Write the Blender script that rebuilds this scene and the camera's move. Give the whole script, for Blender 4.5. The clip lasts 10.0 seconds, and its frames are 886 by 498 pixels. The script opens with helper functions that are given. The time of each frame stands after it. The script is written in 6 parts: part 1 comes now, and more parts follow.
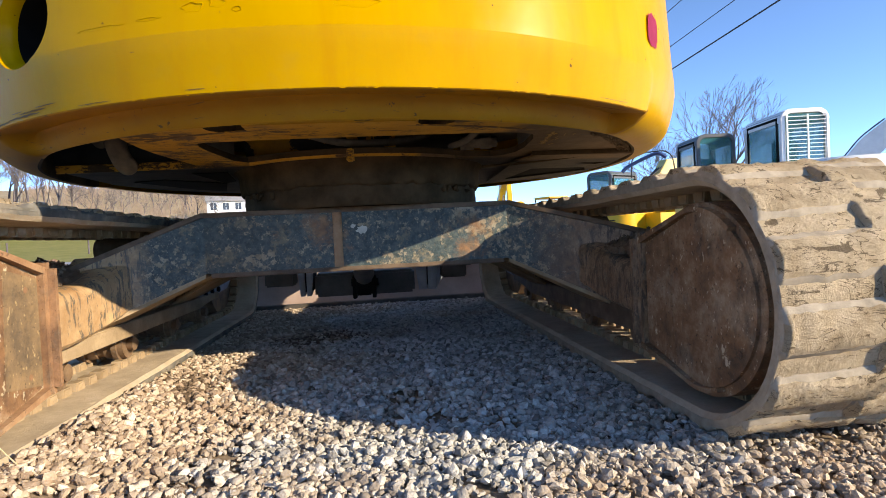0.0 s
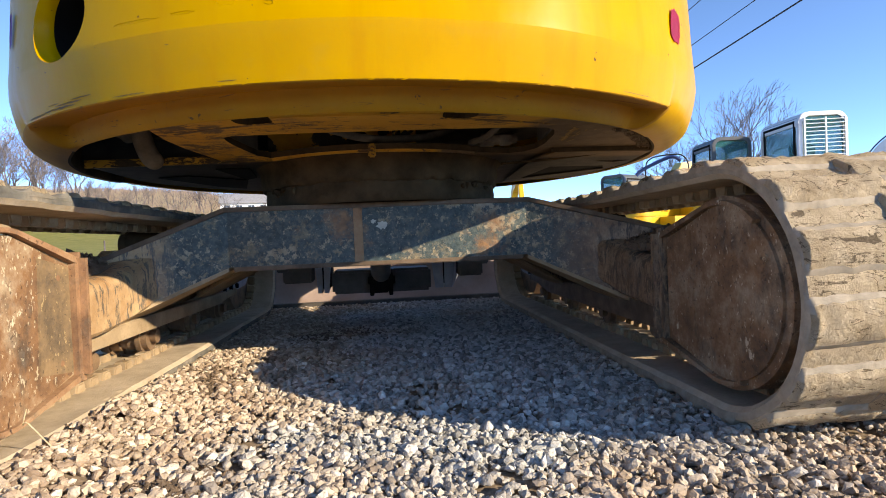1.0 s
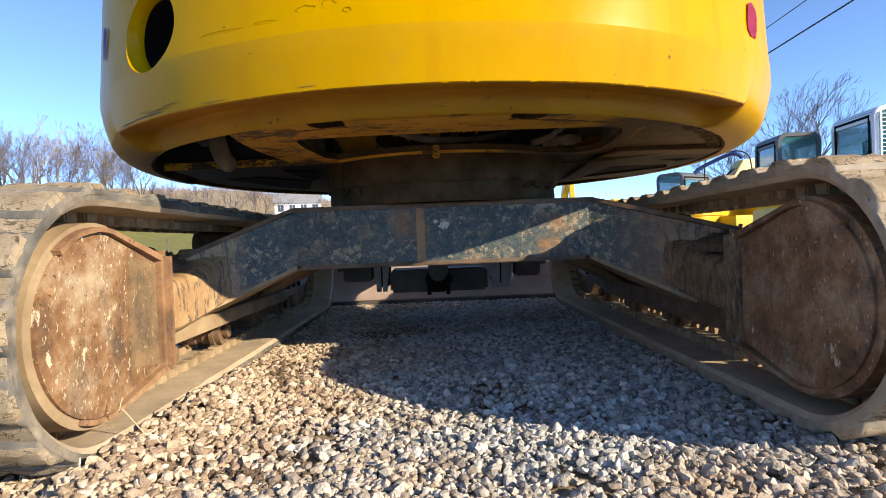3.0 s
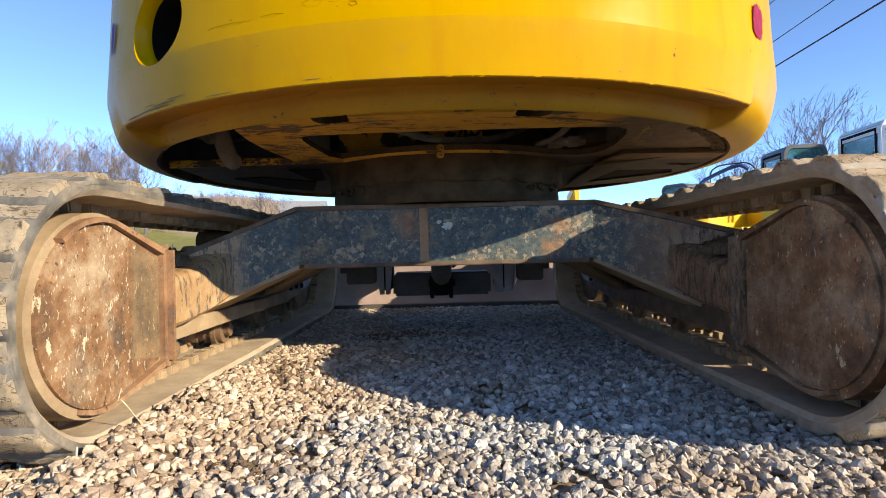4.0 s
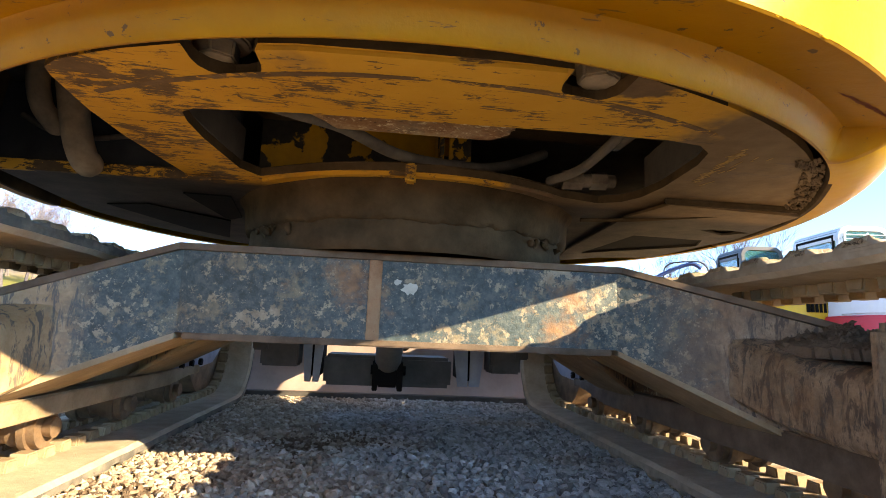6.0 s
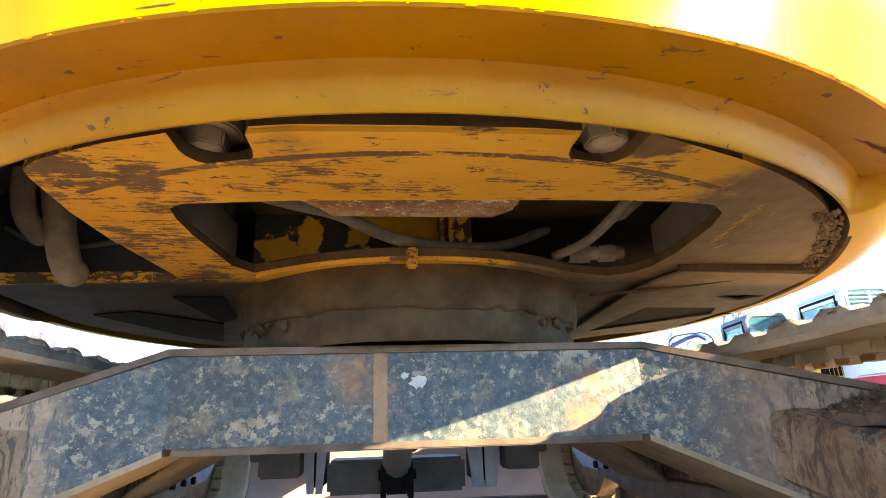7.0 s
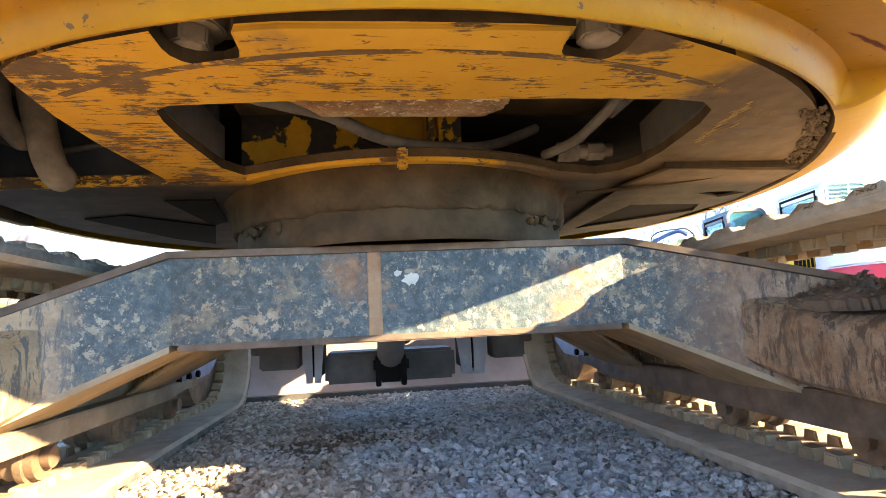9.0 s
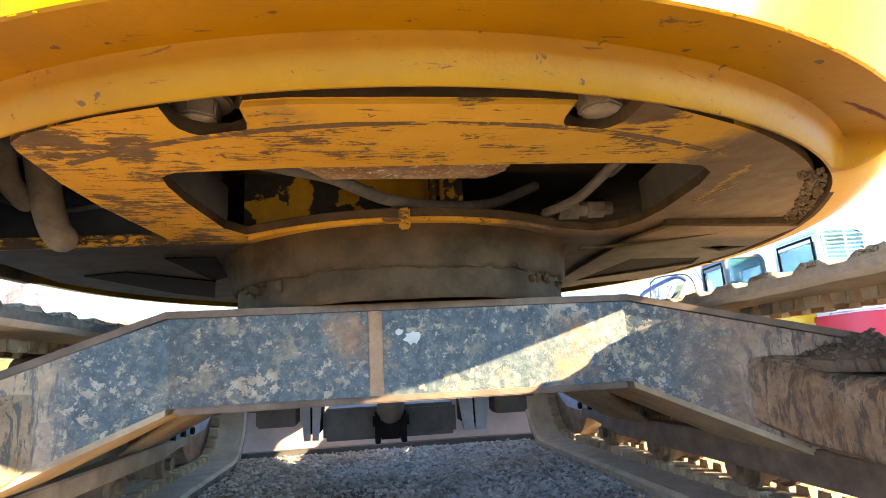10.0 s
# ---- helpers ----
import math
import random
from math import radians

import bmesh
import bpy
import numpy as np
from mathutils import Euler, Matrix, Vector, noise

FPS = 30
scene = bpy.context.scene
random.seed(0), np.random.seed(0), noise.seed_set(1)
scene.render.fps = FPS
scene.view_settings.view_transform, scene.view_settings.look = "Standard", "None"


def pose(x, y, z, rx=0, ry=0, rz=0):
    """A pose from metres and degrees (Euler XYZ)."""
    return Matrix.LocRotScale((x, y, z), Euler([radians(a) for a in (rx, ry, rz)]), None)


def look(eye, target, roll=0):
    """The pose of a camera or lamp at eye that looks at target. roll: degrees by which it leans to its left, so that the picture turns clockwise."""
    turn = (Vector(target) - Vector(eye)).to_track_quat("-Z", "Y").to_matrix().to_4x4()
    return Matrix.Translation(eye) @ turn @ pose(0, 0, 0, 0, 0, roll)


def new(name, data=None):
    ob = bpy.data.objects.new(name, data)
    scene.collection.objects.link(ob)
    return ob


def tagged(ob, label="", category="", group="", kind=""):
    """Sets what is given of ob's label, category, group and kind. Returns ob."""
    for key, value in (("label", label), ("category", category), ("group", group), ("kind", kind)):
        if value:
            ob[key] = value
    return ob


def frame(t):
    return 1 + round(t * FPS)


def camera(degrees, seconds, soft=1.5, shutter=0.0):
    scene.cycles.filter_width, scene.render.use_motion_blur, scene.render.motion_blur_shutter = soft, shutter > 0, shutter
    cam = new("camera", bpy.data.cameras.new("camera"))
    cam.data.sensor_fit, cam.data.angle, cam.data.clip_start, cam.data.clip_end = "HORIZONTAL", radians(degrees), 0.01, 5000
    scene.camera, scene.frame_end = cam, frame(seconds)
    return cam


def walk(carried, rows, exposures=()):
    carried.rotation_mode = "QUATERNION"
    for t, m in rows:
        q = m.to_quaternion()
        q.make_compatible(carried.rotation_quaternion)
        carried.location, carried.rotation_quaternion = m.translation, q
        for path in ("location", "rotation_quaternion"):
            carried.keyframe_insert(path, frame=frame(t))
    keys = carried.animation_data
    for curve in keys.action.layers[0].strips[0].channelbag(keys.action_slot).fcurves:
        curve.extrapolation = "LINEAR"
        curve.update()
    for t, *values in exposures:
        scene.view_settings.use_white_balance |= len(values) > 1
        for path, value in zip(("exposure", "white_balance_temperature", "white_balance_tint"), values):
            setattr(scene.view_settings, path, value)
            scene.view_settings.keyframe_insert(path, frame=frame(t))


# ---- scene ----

cam = camera(77.0, 10.0, soft=0.9)
PATH = [
    (0, (0.046, 0.015, 0.486), (0.281, 2.0, 0.431), -2.8),
    (0.5, (0.016, 0.011, 0.478), (0.235, 1.999, 0.435), -2.6),
    (1, (0.014, 0.004, 0.459), (0.21, 1.994, 0.419), -2.4),
    (1.5, (0.006, 0.004, 0.468), (0.16, 1.998, 0.427), -2.0),
    (2, (0.003, -0.001, 0.467), (0.105, 1.996, 0.426), -1.9),
    (2.5, (-0.009, 0.001, 0.464), (0.063, 1.999, 0.426), -1.9),
    (3, (-0.037, -0.006, 0.464), (-0.012, 1.994, 0.428), -2.2),
    (4.5, (-0.027, 0.006, 0.412), (-0.011, 2.006, 0.422), -1.1),
    (5, (-0.021, 0.093, 0.407), (0.014, 2.093, 0.378), -0.4),
    (5.5, (-0.051, 0.265, 0.535), (0.014, 2.256, 0.361), 2.8),
    (5.6, (-0.062, 0.324, 0.52), (0.0, 2.319, 0.394), 3.6),
    (5.7, (-0.066, 0.4, 0.497), (-0.012, 2.4, 0.446), 3.9),
    (5.8, (-0.077, 0.489, 0.466), (0.006, 2.487, 0.52), 4.0),
    (5.9, (-0.08, 0.582, 0.438), (0.064, 2.572, 0.606), 3.7),
    (6, (-0.072, 0.66, 0.413), (0.136, 2.627, 0.707), 2.5),
    (6.2, (-0.062, 0.712, 0.398), (0.158, 2.655, 0.836), 1.2),
    (7.3, (-0.095, 0.732, 0.418), (0.132, 2.62, 1.038), -2.6),
    (7.5, (-0.097, 0.733, 0.416), (0.135, 2.619, 1.042), -2.8),
    (8, (-0.104, 0.733, 0.417), (0.14, 2.623, 1.024), -3.0),
    (8.3, (-0.103, 0.724, 0.407), (0.147, 2.668, 0.802), -2.9),
    (8.5, (-0.101, 0.718, 0.404), (0.151, 2.676, 0.723), -2.9),
    (9, (-0.098, 0.711, 0.411), (0.161, 2.677, 0.667), -2.8),
    (9.5, (-0.097, 0.715, 0.428), (0.17, 2.676, 0.716), -2.9),
    (10, (-0.105, 0.711, 0.443), (0.165, 2.649, 0.857), -3.1),
]
EXPOSURES = [(t, stops, kelvin, 10) for t, stops, kelvin in ((0, 2.12, 8100), (4.5, 2.1, 8100), (5.0, 2.05, 8100), (5.5, 2.25, 8300), (5.8, 2.5, 9000), (6.0, 3.25, 9800), (6.3, 3.6, 9800), (7.3, 4.15, 9700), (8.0, 4.15, 9700), (8.6, 4.25, 9500), (9.4, 4.16, 9500), (10.0, 4.25, 9600))]
walk(cam, [(t, look(eye, target, roll)) for t, eye, target, roll in PATH], EXPOSURES)

# ---- light: a low winter sun from behind on the right, clear sky ----
SUN = Vector((0.825, -0.56, 0.386)).normalized()
world = bpy.data.worlds.new("sky")
scene.world = world
world.use_nodes = True
wn = world.node_tree.nodes
sky = wn.new("ShaderNodeTexSky")
sky.sky_type, sky.sun_disc = "NISHITA", False
sky.sun_elevation = math.asin(SUN.z)
sky.sun_rotation = math.atan2(SUN.x, SUN.y)
sky.air_density, sky.dust_density, sky.ozone_density = 0.55, 0.0, 6.0
sky.altitude = 4000
wn["Background"].inputs["Strength"].default_value = 0.15
tint = wn.new("ShaderNodeMix")
tint.data_type, tint.blend_type = "RGBA", "MULTIPLY"
tint.inputs[0].default_value, tint.inputs[7].default_value = 1.0, (0.92, 0.92, 0.86, 1)
world.node_tree.links.new(sky.outputs[0], tint.inputs[6])
world.node_tree.links.new(tint.outputs[2], wn["Background"].inputs[0])
sun = new("sun", bpy.data.lights.new("sun", "SUN"))
sun.data.energy, sun.data.angle, sun.data.color = 1.95, radians(0.5), (1.0, 0.93, 0.82)
sun.matrix_world = look(SUN * 30, (0, 0, 0))

# ---- materials ----


class Nodes:
    """Small helper to wire one node material."""

    def __init__(self, name, rough=0.6, metal=0.0, spec=0.5):
        self.mat = bpy.data.materials.new(name)
        self.mat.use_nodes = True
        self.t = self.mat.node_tree
        self.b = self.t.nodes["Principled BSDF"]
        self.b.inputs["Roughness"].default_value = rough
        self.b.inputs["Metallic"].default_value = metal
        self.b.inputs["Specular IOR Level"].default_value = spec
        self.pos = self.t.nodes.new("ShaderNodeNewGeometry").outputs["Position"]

    def put(self, socket, value):
        if isinstance(value, bpy.types.NodeSocket):
            self.t.links.new(value, socket)
        else:
            socket.default_value = value

    def coord(self, scale=(1, 1, 1), turn=(0, 0, 0)):
        n = self.t.nodes.new("ShaderNodeMapping")
        self.put(n.inputs["Vector"], self.pos)
        n.inputs["Scale"].default_value = scale
        n.inputs["Rotation"].default_value = turn
        return n.outputs[0]

    def noise(self, scale, detail=4, rough=0.6, at=None, dist=0.0):
        n = self.t.nodes.new("ShaderNodeTexNoise")
        self.put(n.inputs["Vector"], at or self.pos)
        n.inputs["Scale"].default_value, n.inputs["Detail"].default_value = scale, detail
        n.inputs["Roughness"].default_value, n.inputs["Distortion"].default_value = rough, dist
        return n.outputs["Fac"]

    def cells(self, scale, feature="F1", at=None, out="Distance"):
        n = self.t.nodes.new("ShaderNodeTexVoronoi")
        n.feature = feature
        self.put(n.inputs["Vector"], at or self.pos)
        n.inputs["Scale"].default_value = scale
        return n.outputs[out]

    def step(self, fac, lo, hi):
        n = self.t.nodes.new("ShaderNodeMapRange")
        self.put(n.inputs[0], fac)
        n.inputs[1].default_value, n.inputs[2].default_value = lo, hi
        return n.outputs[0]

    def ramp(self, fac, stops):
        n = self.t.nodes.new("ShaderNodeValToRGB")
        self.put(n.inputs[0], fac)
        e = n.color_ramp.elements
        while len(e) < len(stops):
            e.new(0.5)
        for k, (p, c) in enumerate(stops):
            e[k].position, e[k].color = p, (*c, 1)
        return n.outputs[0]

    def mix(self, fac, a, b):
        n = self.t.nodes.new("ShaderNodeMix")
        n.data_type = "RGBA"
        self.put(n.inputs[0], fac)
        self.put(n.inputs[6], a if isinstance(a, bpy.types.NodeSocket) else (*a, 1))
        self.put(n.inputs[7], b if isinstance(b, bpy.types.NodeSocket) else (*b, 1))
        return n.outputs[2]

    def calc(self, op, a, b=0.0):
        n = self.t.nodes.new("ShaderNodeMath")
        n.operation = op
        self.put(n.inputs[0], a)
        self.put(n.inputs[1], b)
        return n.outputs[0]

    def axis(self, which):
        n = self.t.nodes.new("ShaderNodeSeparateXYZ")
        self.put(n.inputs[0], self.pos)
        return n.outputs[which]

    def island(self):
        return self.t.nodes.new("ShaderNodeNewGeometry").outputs["Random Per Island"]

    def each(self):
        return self.t.nodes.new("ShaderNodeObjectInfo").outputs["Random"]

    def color(self, value):
        self.put(self.b.inputs["Base Color"], value if isinstance(value, bpy.types.NodeSocket) else (*value, 1))
        return self

    def rough(self, value):
        self.put(self.b.inputs["Roughness"], value)
        return self

    def bump(self, height, strength=0.4, distance=0.01):
        n = self.t.nodes.new("ShaderNodeBump")
        n.inputs["Strength"].default_value, n.inputs["Distance"].default_value = strength, distance
        self.put(n.inputs["Height"], height)
        if self.b.inputs["Normal"].is_linked:
            self.put(n.inputs["Normal"], self.b.inputs["Normal"].links[0].from_socket)
        self.put(self.b.inputs["Normal"], n.outputs[0])
        return self


def m_yellow():
    n = Nodes("yellow_gloss_paint", 0.32, spec=0.1)
    tone = n.ramp(n.noise(2.2, 5), [(0.3, (0.47, 0.248, 0.0012)), (0.7, (0.53, 0.292, 0.0024))])
    dust = n.step(n.noise(7, 6, 0.7), 0.56, 0.85)
    tone = n.mix(n.calc("MULTIPLY", dust, 0.35), tone, (0.42, 0.26, 0.06))
    wash = n.step(n.noise(1.0, 5, 0.65, n.coord((17, 17, 1.4))), 0.48, 0.72)
    tone = n.mix(n.calc("MULTIPLY", wash, 0.45), tone, (0.44, 0.20, 0.0015))
    chip = n.step(n.noise(38, 3, 0.5), 0.735, 0.745)
    n.color(n.mix(chip, tone, (0.10, 0.045, 0.02)))
    n.rough(n.calc("ADD", n.calc("MULTIPLY", n.noise(14, 5, 0.65), 0.22), 0.24))
    n.b.inputs["IOR"].default_value = 1.32
    n.b.inputs["Coat Weight"].default_value = 0.09
    n.b.inputs["Coat Roughness"].default_value = 0.20
    n.bump(n.noise(9, 2), 0.10, 0.02)
    n.bump(n.noise(160, 3), 0.08, 0.002)
    return n.mat


def m_yellow_worn(name, bare, wear, dirt):
    n = Nodes(name, 0.68, spec=0.2)
    tone = n.ramp(n.noise(5, 5), [(0.3, (0.47, 0.238, 0.028)), (0.7, (0.58, 0.318, 0.048))])
    streak = n.noise(1.0, 7, 0.72, n.coord((13, 95, 60), (0, 0, 0.12)), 0.9)
    cross = n.noise(1.0, 7, 0.75, n.coord((26, 70, 60), (0, 0, -0.55)), 0.8)
    patch = n.noise(7, 7, 0.68)
    edge = n.calc("MULTIPLY", n.step(n.axis("X"), -0.22, -0.50), 0.035)
    worn = n.calc("MAXIMUM", n.calc("ADD", n.calc("MULTIPLY", streak, 0.55), n.calc("MULTIPLY", patch, 0.45)), n.calc("ADD", n.calc("MULTIPLY", cross, 0.5), n.calc("MULTIPLY", patch, 0.48)))
    worn = n.step(n.calc("ADD", worn, edge), wear + 0.012, wear + 0.035)
    if dirt > 0.4:
        dx, dy = n.calc("SUBTRACT", n.axis("X"), 0.262), n.calc("MULTIPLY", n.calc("SUBTRACT", n.axis("Y"), 1.352), 1.5)
        away = n.calc("SQRT", n.calc("ADD", n.calc("MULTIPLY", dx, dx), n.calc("MULTIPLY", dy, dy)))
        worn = n.calc("MAXIMUM", worn, n.step(n.calc("ADD", away, n.calc("MULTIPLY", n.noise(26, 6, 0.7), 0.11)), 0.125, 0.105))
    metal = n.ramp(n.noise(30, 4), [(0.3, bare), (0.7, tuple(1.7 * c for c in bare))])
    tone = n.mix(worn, tone, metal)
    soil = n.step(n.calc("ADD", n.noise(4, 5, 0.6), n.calc("MULTIPLY", n.step(n.calc("ADD", n.axis("X"), n.calc("MULTIPLY", n.axis("Y"), 0.5)), 1.10, 1.42), dirt)), 0.62, 0.76)
    if dirt > 0.4:
        front = n.step(n.calc("ADD", n.axis("Y"), n.calc("MULTIPLY", n.noise(6, 5, 0.65), 0.12)), 2.09, 2.15)
    brown = n.ramp(n.noise(22, 5), [(0.3, (0.080, 0.056, 0.040)), (0.75, (0.165, 0.116, 0.080))])
    tone = n.mix(n.calc("MULTIPLY", soil, 0.90), tone, brown)
    if dirt > 0.4:
        tone = n.mix(front, tone, n.ramp(n.noise(12, 5), [(0.3, (0.022, 0.018, 0.014)), (0.7, (0.07, 0.055, 0.042))]))
    fine = n.noise(1.0, 5, 0.7, n.coord((9, 300, 60), (0, 0, -0.35)))
    n.color(n.mix(n.calc("MULTIPLY", n.step(fine, 0.70, 0.74), n.calc("MULTIPLY", soil, 0.75)), tone, (0.50, 0.34, 0.16)))
    n.bump(worn, -0.35, 0.003)
    n.bump(n.noise(70, 5), 0.25, 0.004)
    return n.mat


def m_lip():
    # lip yellow: dusty and scuffed, also darkened for the shade under the panel
    n = Nodes("dusty_shaded_lip", 0.55, spec=0.25)
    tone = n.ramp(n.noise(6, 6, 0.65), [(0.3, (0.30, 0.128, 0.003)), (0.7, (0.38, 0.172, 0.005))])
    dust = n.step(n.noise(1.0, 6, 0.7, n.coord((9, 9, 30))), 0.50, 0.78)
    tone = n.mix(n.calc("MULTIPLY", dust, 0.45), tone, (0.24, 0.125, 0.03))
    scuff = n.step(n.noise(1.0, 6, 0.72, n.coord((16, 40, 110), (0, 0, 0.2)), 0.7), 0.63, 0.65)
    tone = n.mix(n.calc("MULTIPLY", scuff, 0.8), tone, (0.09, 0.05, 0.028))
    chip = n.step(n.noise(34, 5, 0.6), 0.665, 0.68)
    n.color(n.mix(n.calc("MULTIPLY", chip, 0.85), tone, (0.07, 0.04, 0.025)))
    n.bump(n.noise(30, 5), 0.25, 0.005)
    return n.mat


def m_patchy():
    """Old yellow paint that has come off in big patches over black grime."""
    n = Nodes("patchy_yellow_paint", 0.6)
    tone = n.ramp(n.noise(14, 5), [(0.3, (0.40, 0.20, 0.012)), (0.7, (0.62, 0.33, 0.02))])
    off = n.step(n.noise(9, 5, 0.55), 0.49, 0.505)
    n.color(n.mix(off, tone, n.ramp(n.noise(40, 4), [(0.3, (0.010, 0.009, 0.007)), (0.7, (0.035, 0.028, 0.02))])))
    n.bump(off, -0.4, 0.004)
    return n.mat


def m_beam():
    n = Nodes("chipped_blue_grey_paint", 0.6)
    tone = n.ramp(n.noise(9, 6, 0.65), [(0.3, (0.022, 0.038, 0.038)), (0.6, (0.046, 0.076, 0.076)), (0.8, (0.13, 0.145, 0.125))])
    mottle = n.ramp(n.noise(46, 8, 0.78), [(0.40, (0.014, 0.024, 0.028)), (0.5, (0.044, 0.072, 0.075)), (0.60, (0.12, 0.132, 0.115))])
    tone = n.mix(0.6, tone, mottle)
    mid = n.step(n.calc("ADD", n.noise(44, 7, 0.74), n.calc("MULTIPLY", n.noise(5, 4), 0.30)), 0.695, 0.735)
    tone = n.mix(n.calc("MULTIPLY", mid, 0.8), tone, n.ramp(n.noise(25, 4), [(0.35, (0.23, 0.17, 0.10)), (0.65, (0.42, 0.35, 0.24))]))
    flake = n.step(n.calc("ADD", n.noise(125, 6, 0.70), n.calc("MULTIPLY", n.noise(7, 4), 0.20)), 0.715, 0.745)
    big = n.step(n.noise(19, 8, 0.76), 0.535, 0.62)
    tone = n.mix(n.calc("MULTIPLY", big, 0.5), tone, n.ramp(n.noise(60, 3), [(0.3, (0.17, 0.135, 0.08)), (0.7, (0.38, 0.28, 0.15))]))
    tone = n.mix(n.calc("MULTIPLY", flake, 0.8), tone, n.ramp(n.noise(11, 3), [(0.35, (0.30, 0.28, 0.23)), (0.65, (0.46, 0.39, 0.27))]))
    rust = n.step(n.noise(3.4, 7, 0.72), 0.565, 0.66)
    end = n.step(n.axis("X"), 0.60, 0.78)
    rust = n.calc("MINIMUM", n.calc("ADD", rust, n.calc("MULTIPLY", end, n.step(n.noise(13, 7, 0.7), 0.33, 0.50))), 1.0)
    tone = n.mix(n.calc("MULTIPLY", rust, 0.9), tone, n.ramp(n.noise(28, 5), [(0.3, (0.15, 0.070, 0.028)), (0.7, (0.35, 0.175, 0.072))]))
    drip = n.step(n.noise(1.0, 6, 0.75, n.coord((55, 55, 7))), 0.50, 0.62)
    tone = n.mix(n.calc("MULTIPLY", n.calc("MULTIPLY", drip, n.step(n.axis("X"), 0.60, 0.76)), 0.5), tone, n.ramp(n.noise(30, 4), [(0.3, (0.05, 0.036, 0.026)), (0.7, (0.30, 0.20, 0.12))]))
    ochre = n.step(n.calc("ADD", n.calc("MULTIPLY", n.axis("X"), -1.0), n.calc("MULTIPLY", n.noise(16, 6, 0.7), 0.16)), 0.77, 0.85)
    flaking = n.step(n.noise(1.0, 6, 0.72, n.coord((50, 50, 12)), 0.5), 0.52, 0.58)
    warm = n.mix(n.calc("MULTIPLY", flaking, 0.85), n.ramp(n.noise(14, 6, 0.7), [(0.3, (0.30, 0.165, 0.075)), (0.7, (0.52, 0.36, 0.20))]), (0.075, 0.075, 0.07))
    tone = n.mix(ochre, tone, warm)
    muddy = n.step(n.calc("ADD", n.axis("X"), n.calc("MULTIPLY", n.noise(11, 6, 0.7), 0.22)), 0.82, 0.92)
    smear = n.step(n.noise(1.0, 6, 0.74, n.coord((52, 52, 15)), 0.6), 0.48, 0.56)
    mud = n.mix(n.calc("MULTIPLY", smear, 0.92), n.ramp(n.noise(24, 7, 0.75), [(0.32, (0.13, 0.075, 0.04)), (0.66, (0.42, 0.29, 0.185))]), (0.045, 0.036, 0.03))
    tone = n.mix(n.calc("MULTIPLY", muddy, 0.9), tone, mud)
    n.color(tone)
    n.rough(n.ramp(flake, [(0, (0.5, 0.5, 0.5)), (1, (0.85, 0.85, 0.85))]))
    n.bump(flake, -0.3, 0.002)
    n.bump(n.noise(55, 6, 0.7), 0.35, 0.006)
    return n.mat


def m_rust(name, dark, light, pale, dusty, few=0.0):
    n = Nodes(name, 0.8)
    ochre = tuple(0.55 * a + 0.45 * b for a, b in zip(light, pale))
    tone = n.ramp(n.noise(6, 8, 0.72), [(0.34, dark), (0.50, light), (0.66, ochre)])
    soot = n.step(n.noise(9, 6, 0.7, n.coord((1, 1, 0.6))), 0.52, 0.66)
    tone = n.mix(n.calc("MULTIPLY", soot, 0.8), tone, n.ramp(n.noise(50, 3), [(0.35, tuple(0.4 * c for c in dark)), (0.7, (0.13, 0.11, 0.085))]))
    spots = n.step(n.noise(24, 6, 0.72, n.coord((1, 1, 0.55))), 0.60 + few, 0.625 + few)
    tone = n.mix(n.calc("MULTIPLY", spots, 0.85), tone, pale)
    specks = n.step(n.noise(105, 4, 0.6, n.coord((1, 1, 0.6))), 0.605 + few, 0.635 + few)
    tone = n.mix(n.calc("MULTIPLY", specks, 0.6), tone, pale)
    pits = n.step(n.noise(90, 3), 0.63, 0.68)
    tone = n.mix(n.calc("MULTIPLY", pits, 0.7), tone, tuple(0.6 * c for c in dark))
    dust = n.step(n.noise(3, 5, 0.6), 0.45, 0.72)
    n.color(n.mix(n.calc("MULTIPLY", dust, dusty), tone, (0.42, 0.31, 0.19)))
    n.bump(spots, 0.4, 0.002)
    n.bump(n.noise(60, 7, 0.75), 0.55, 0.006)
    return n.mat


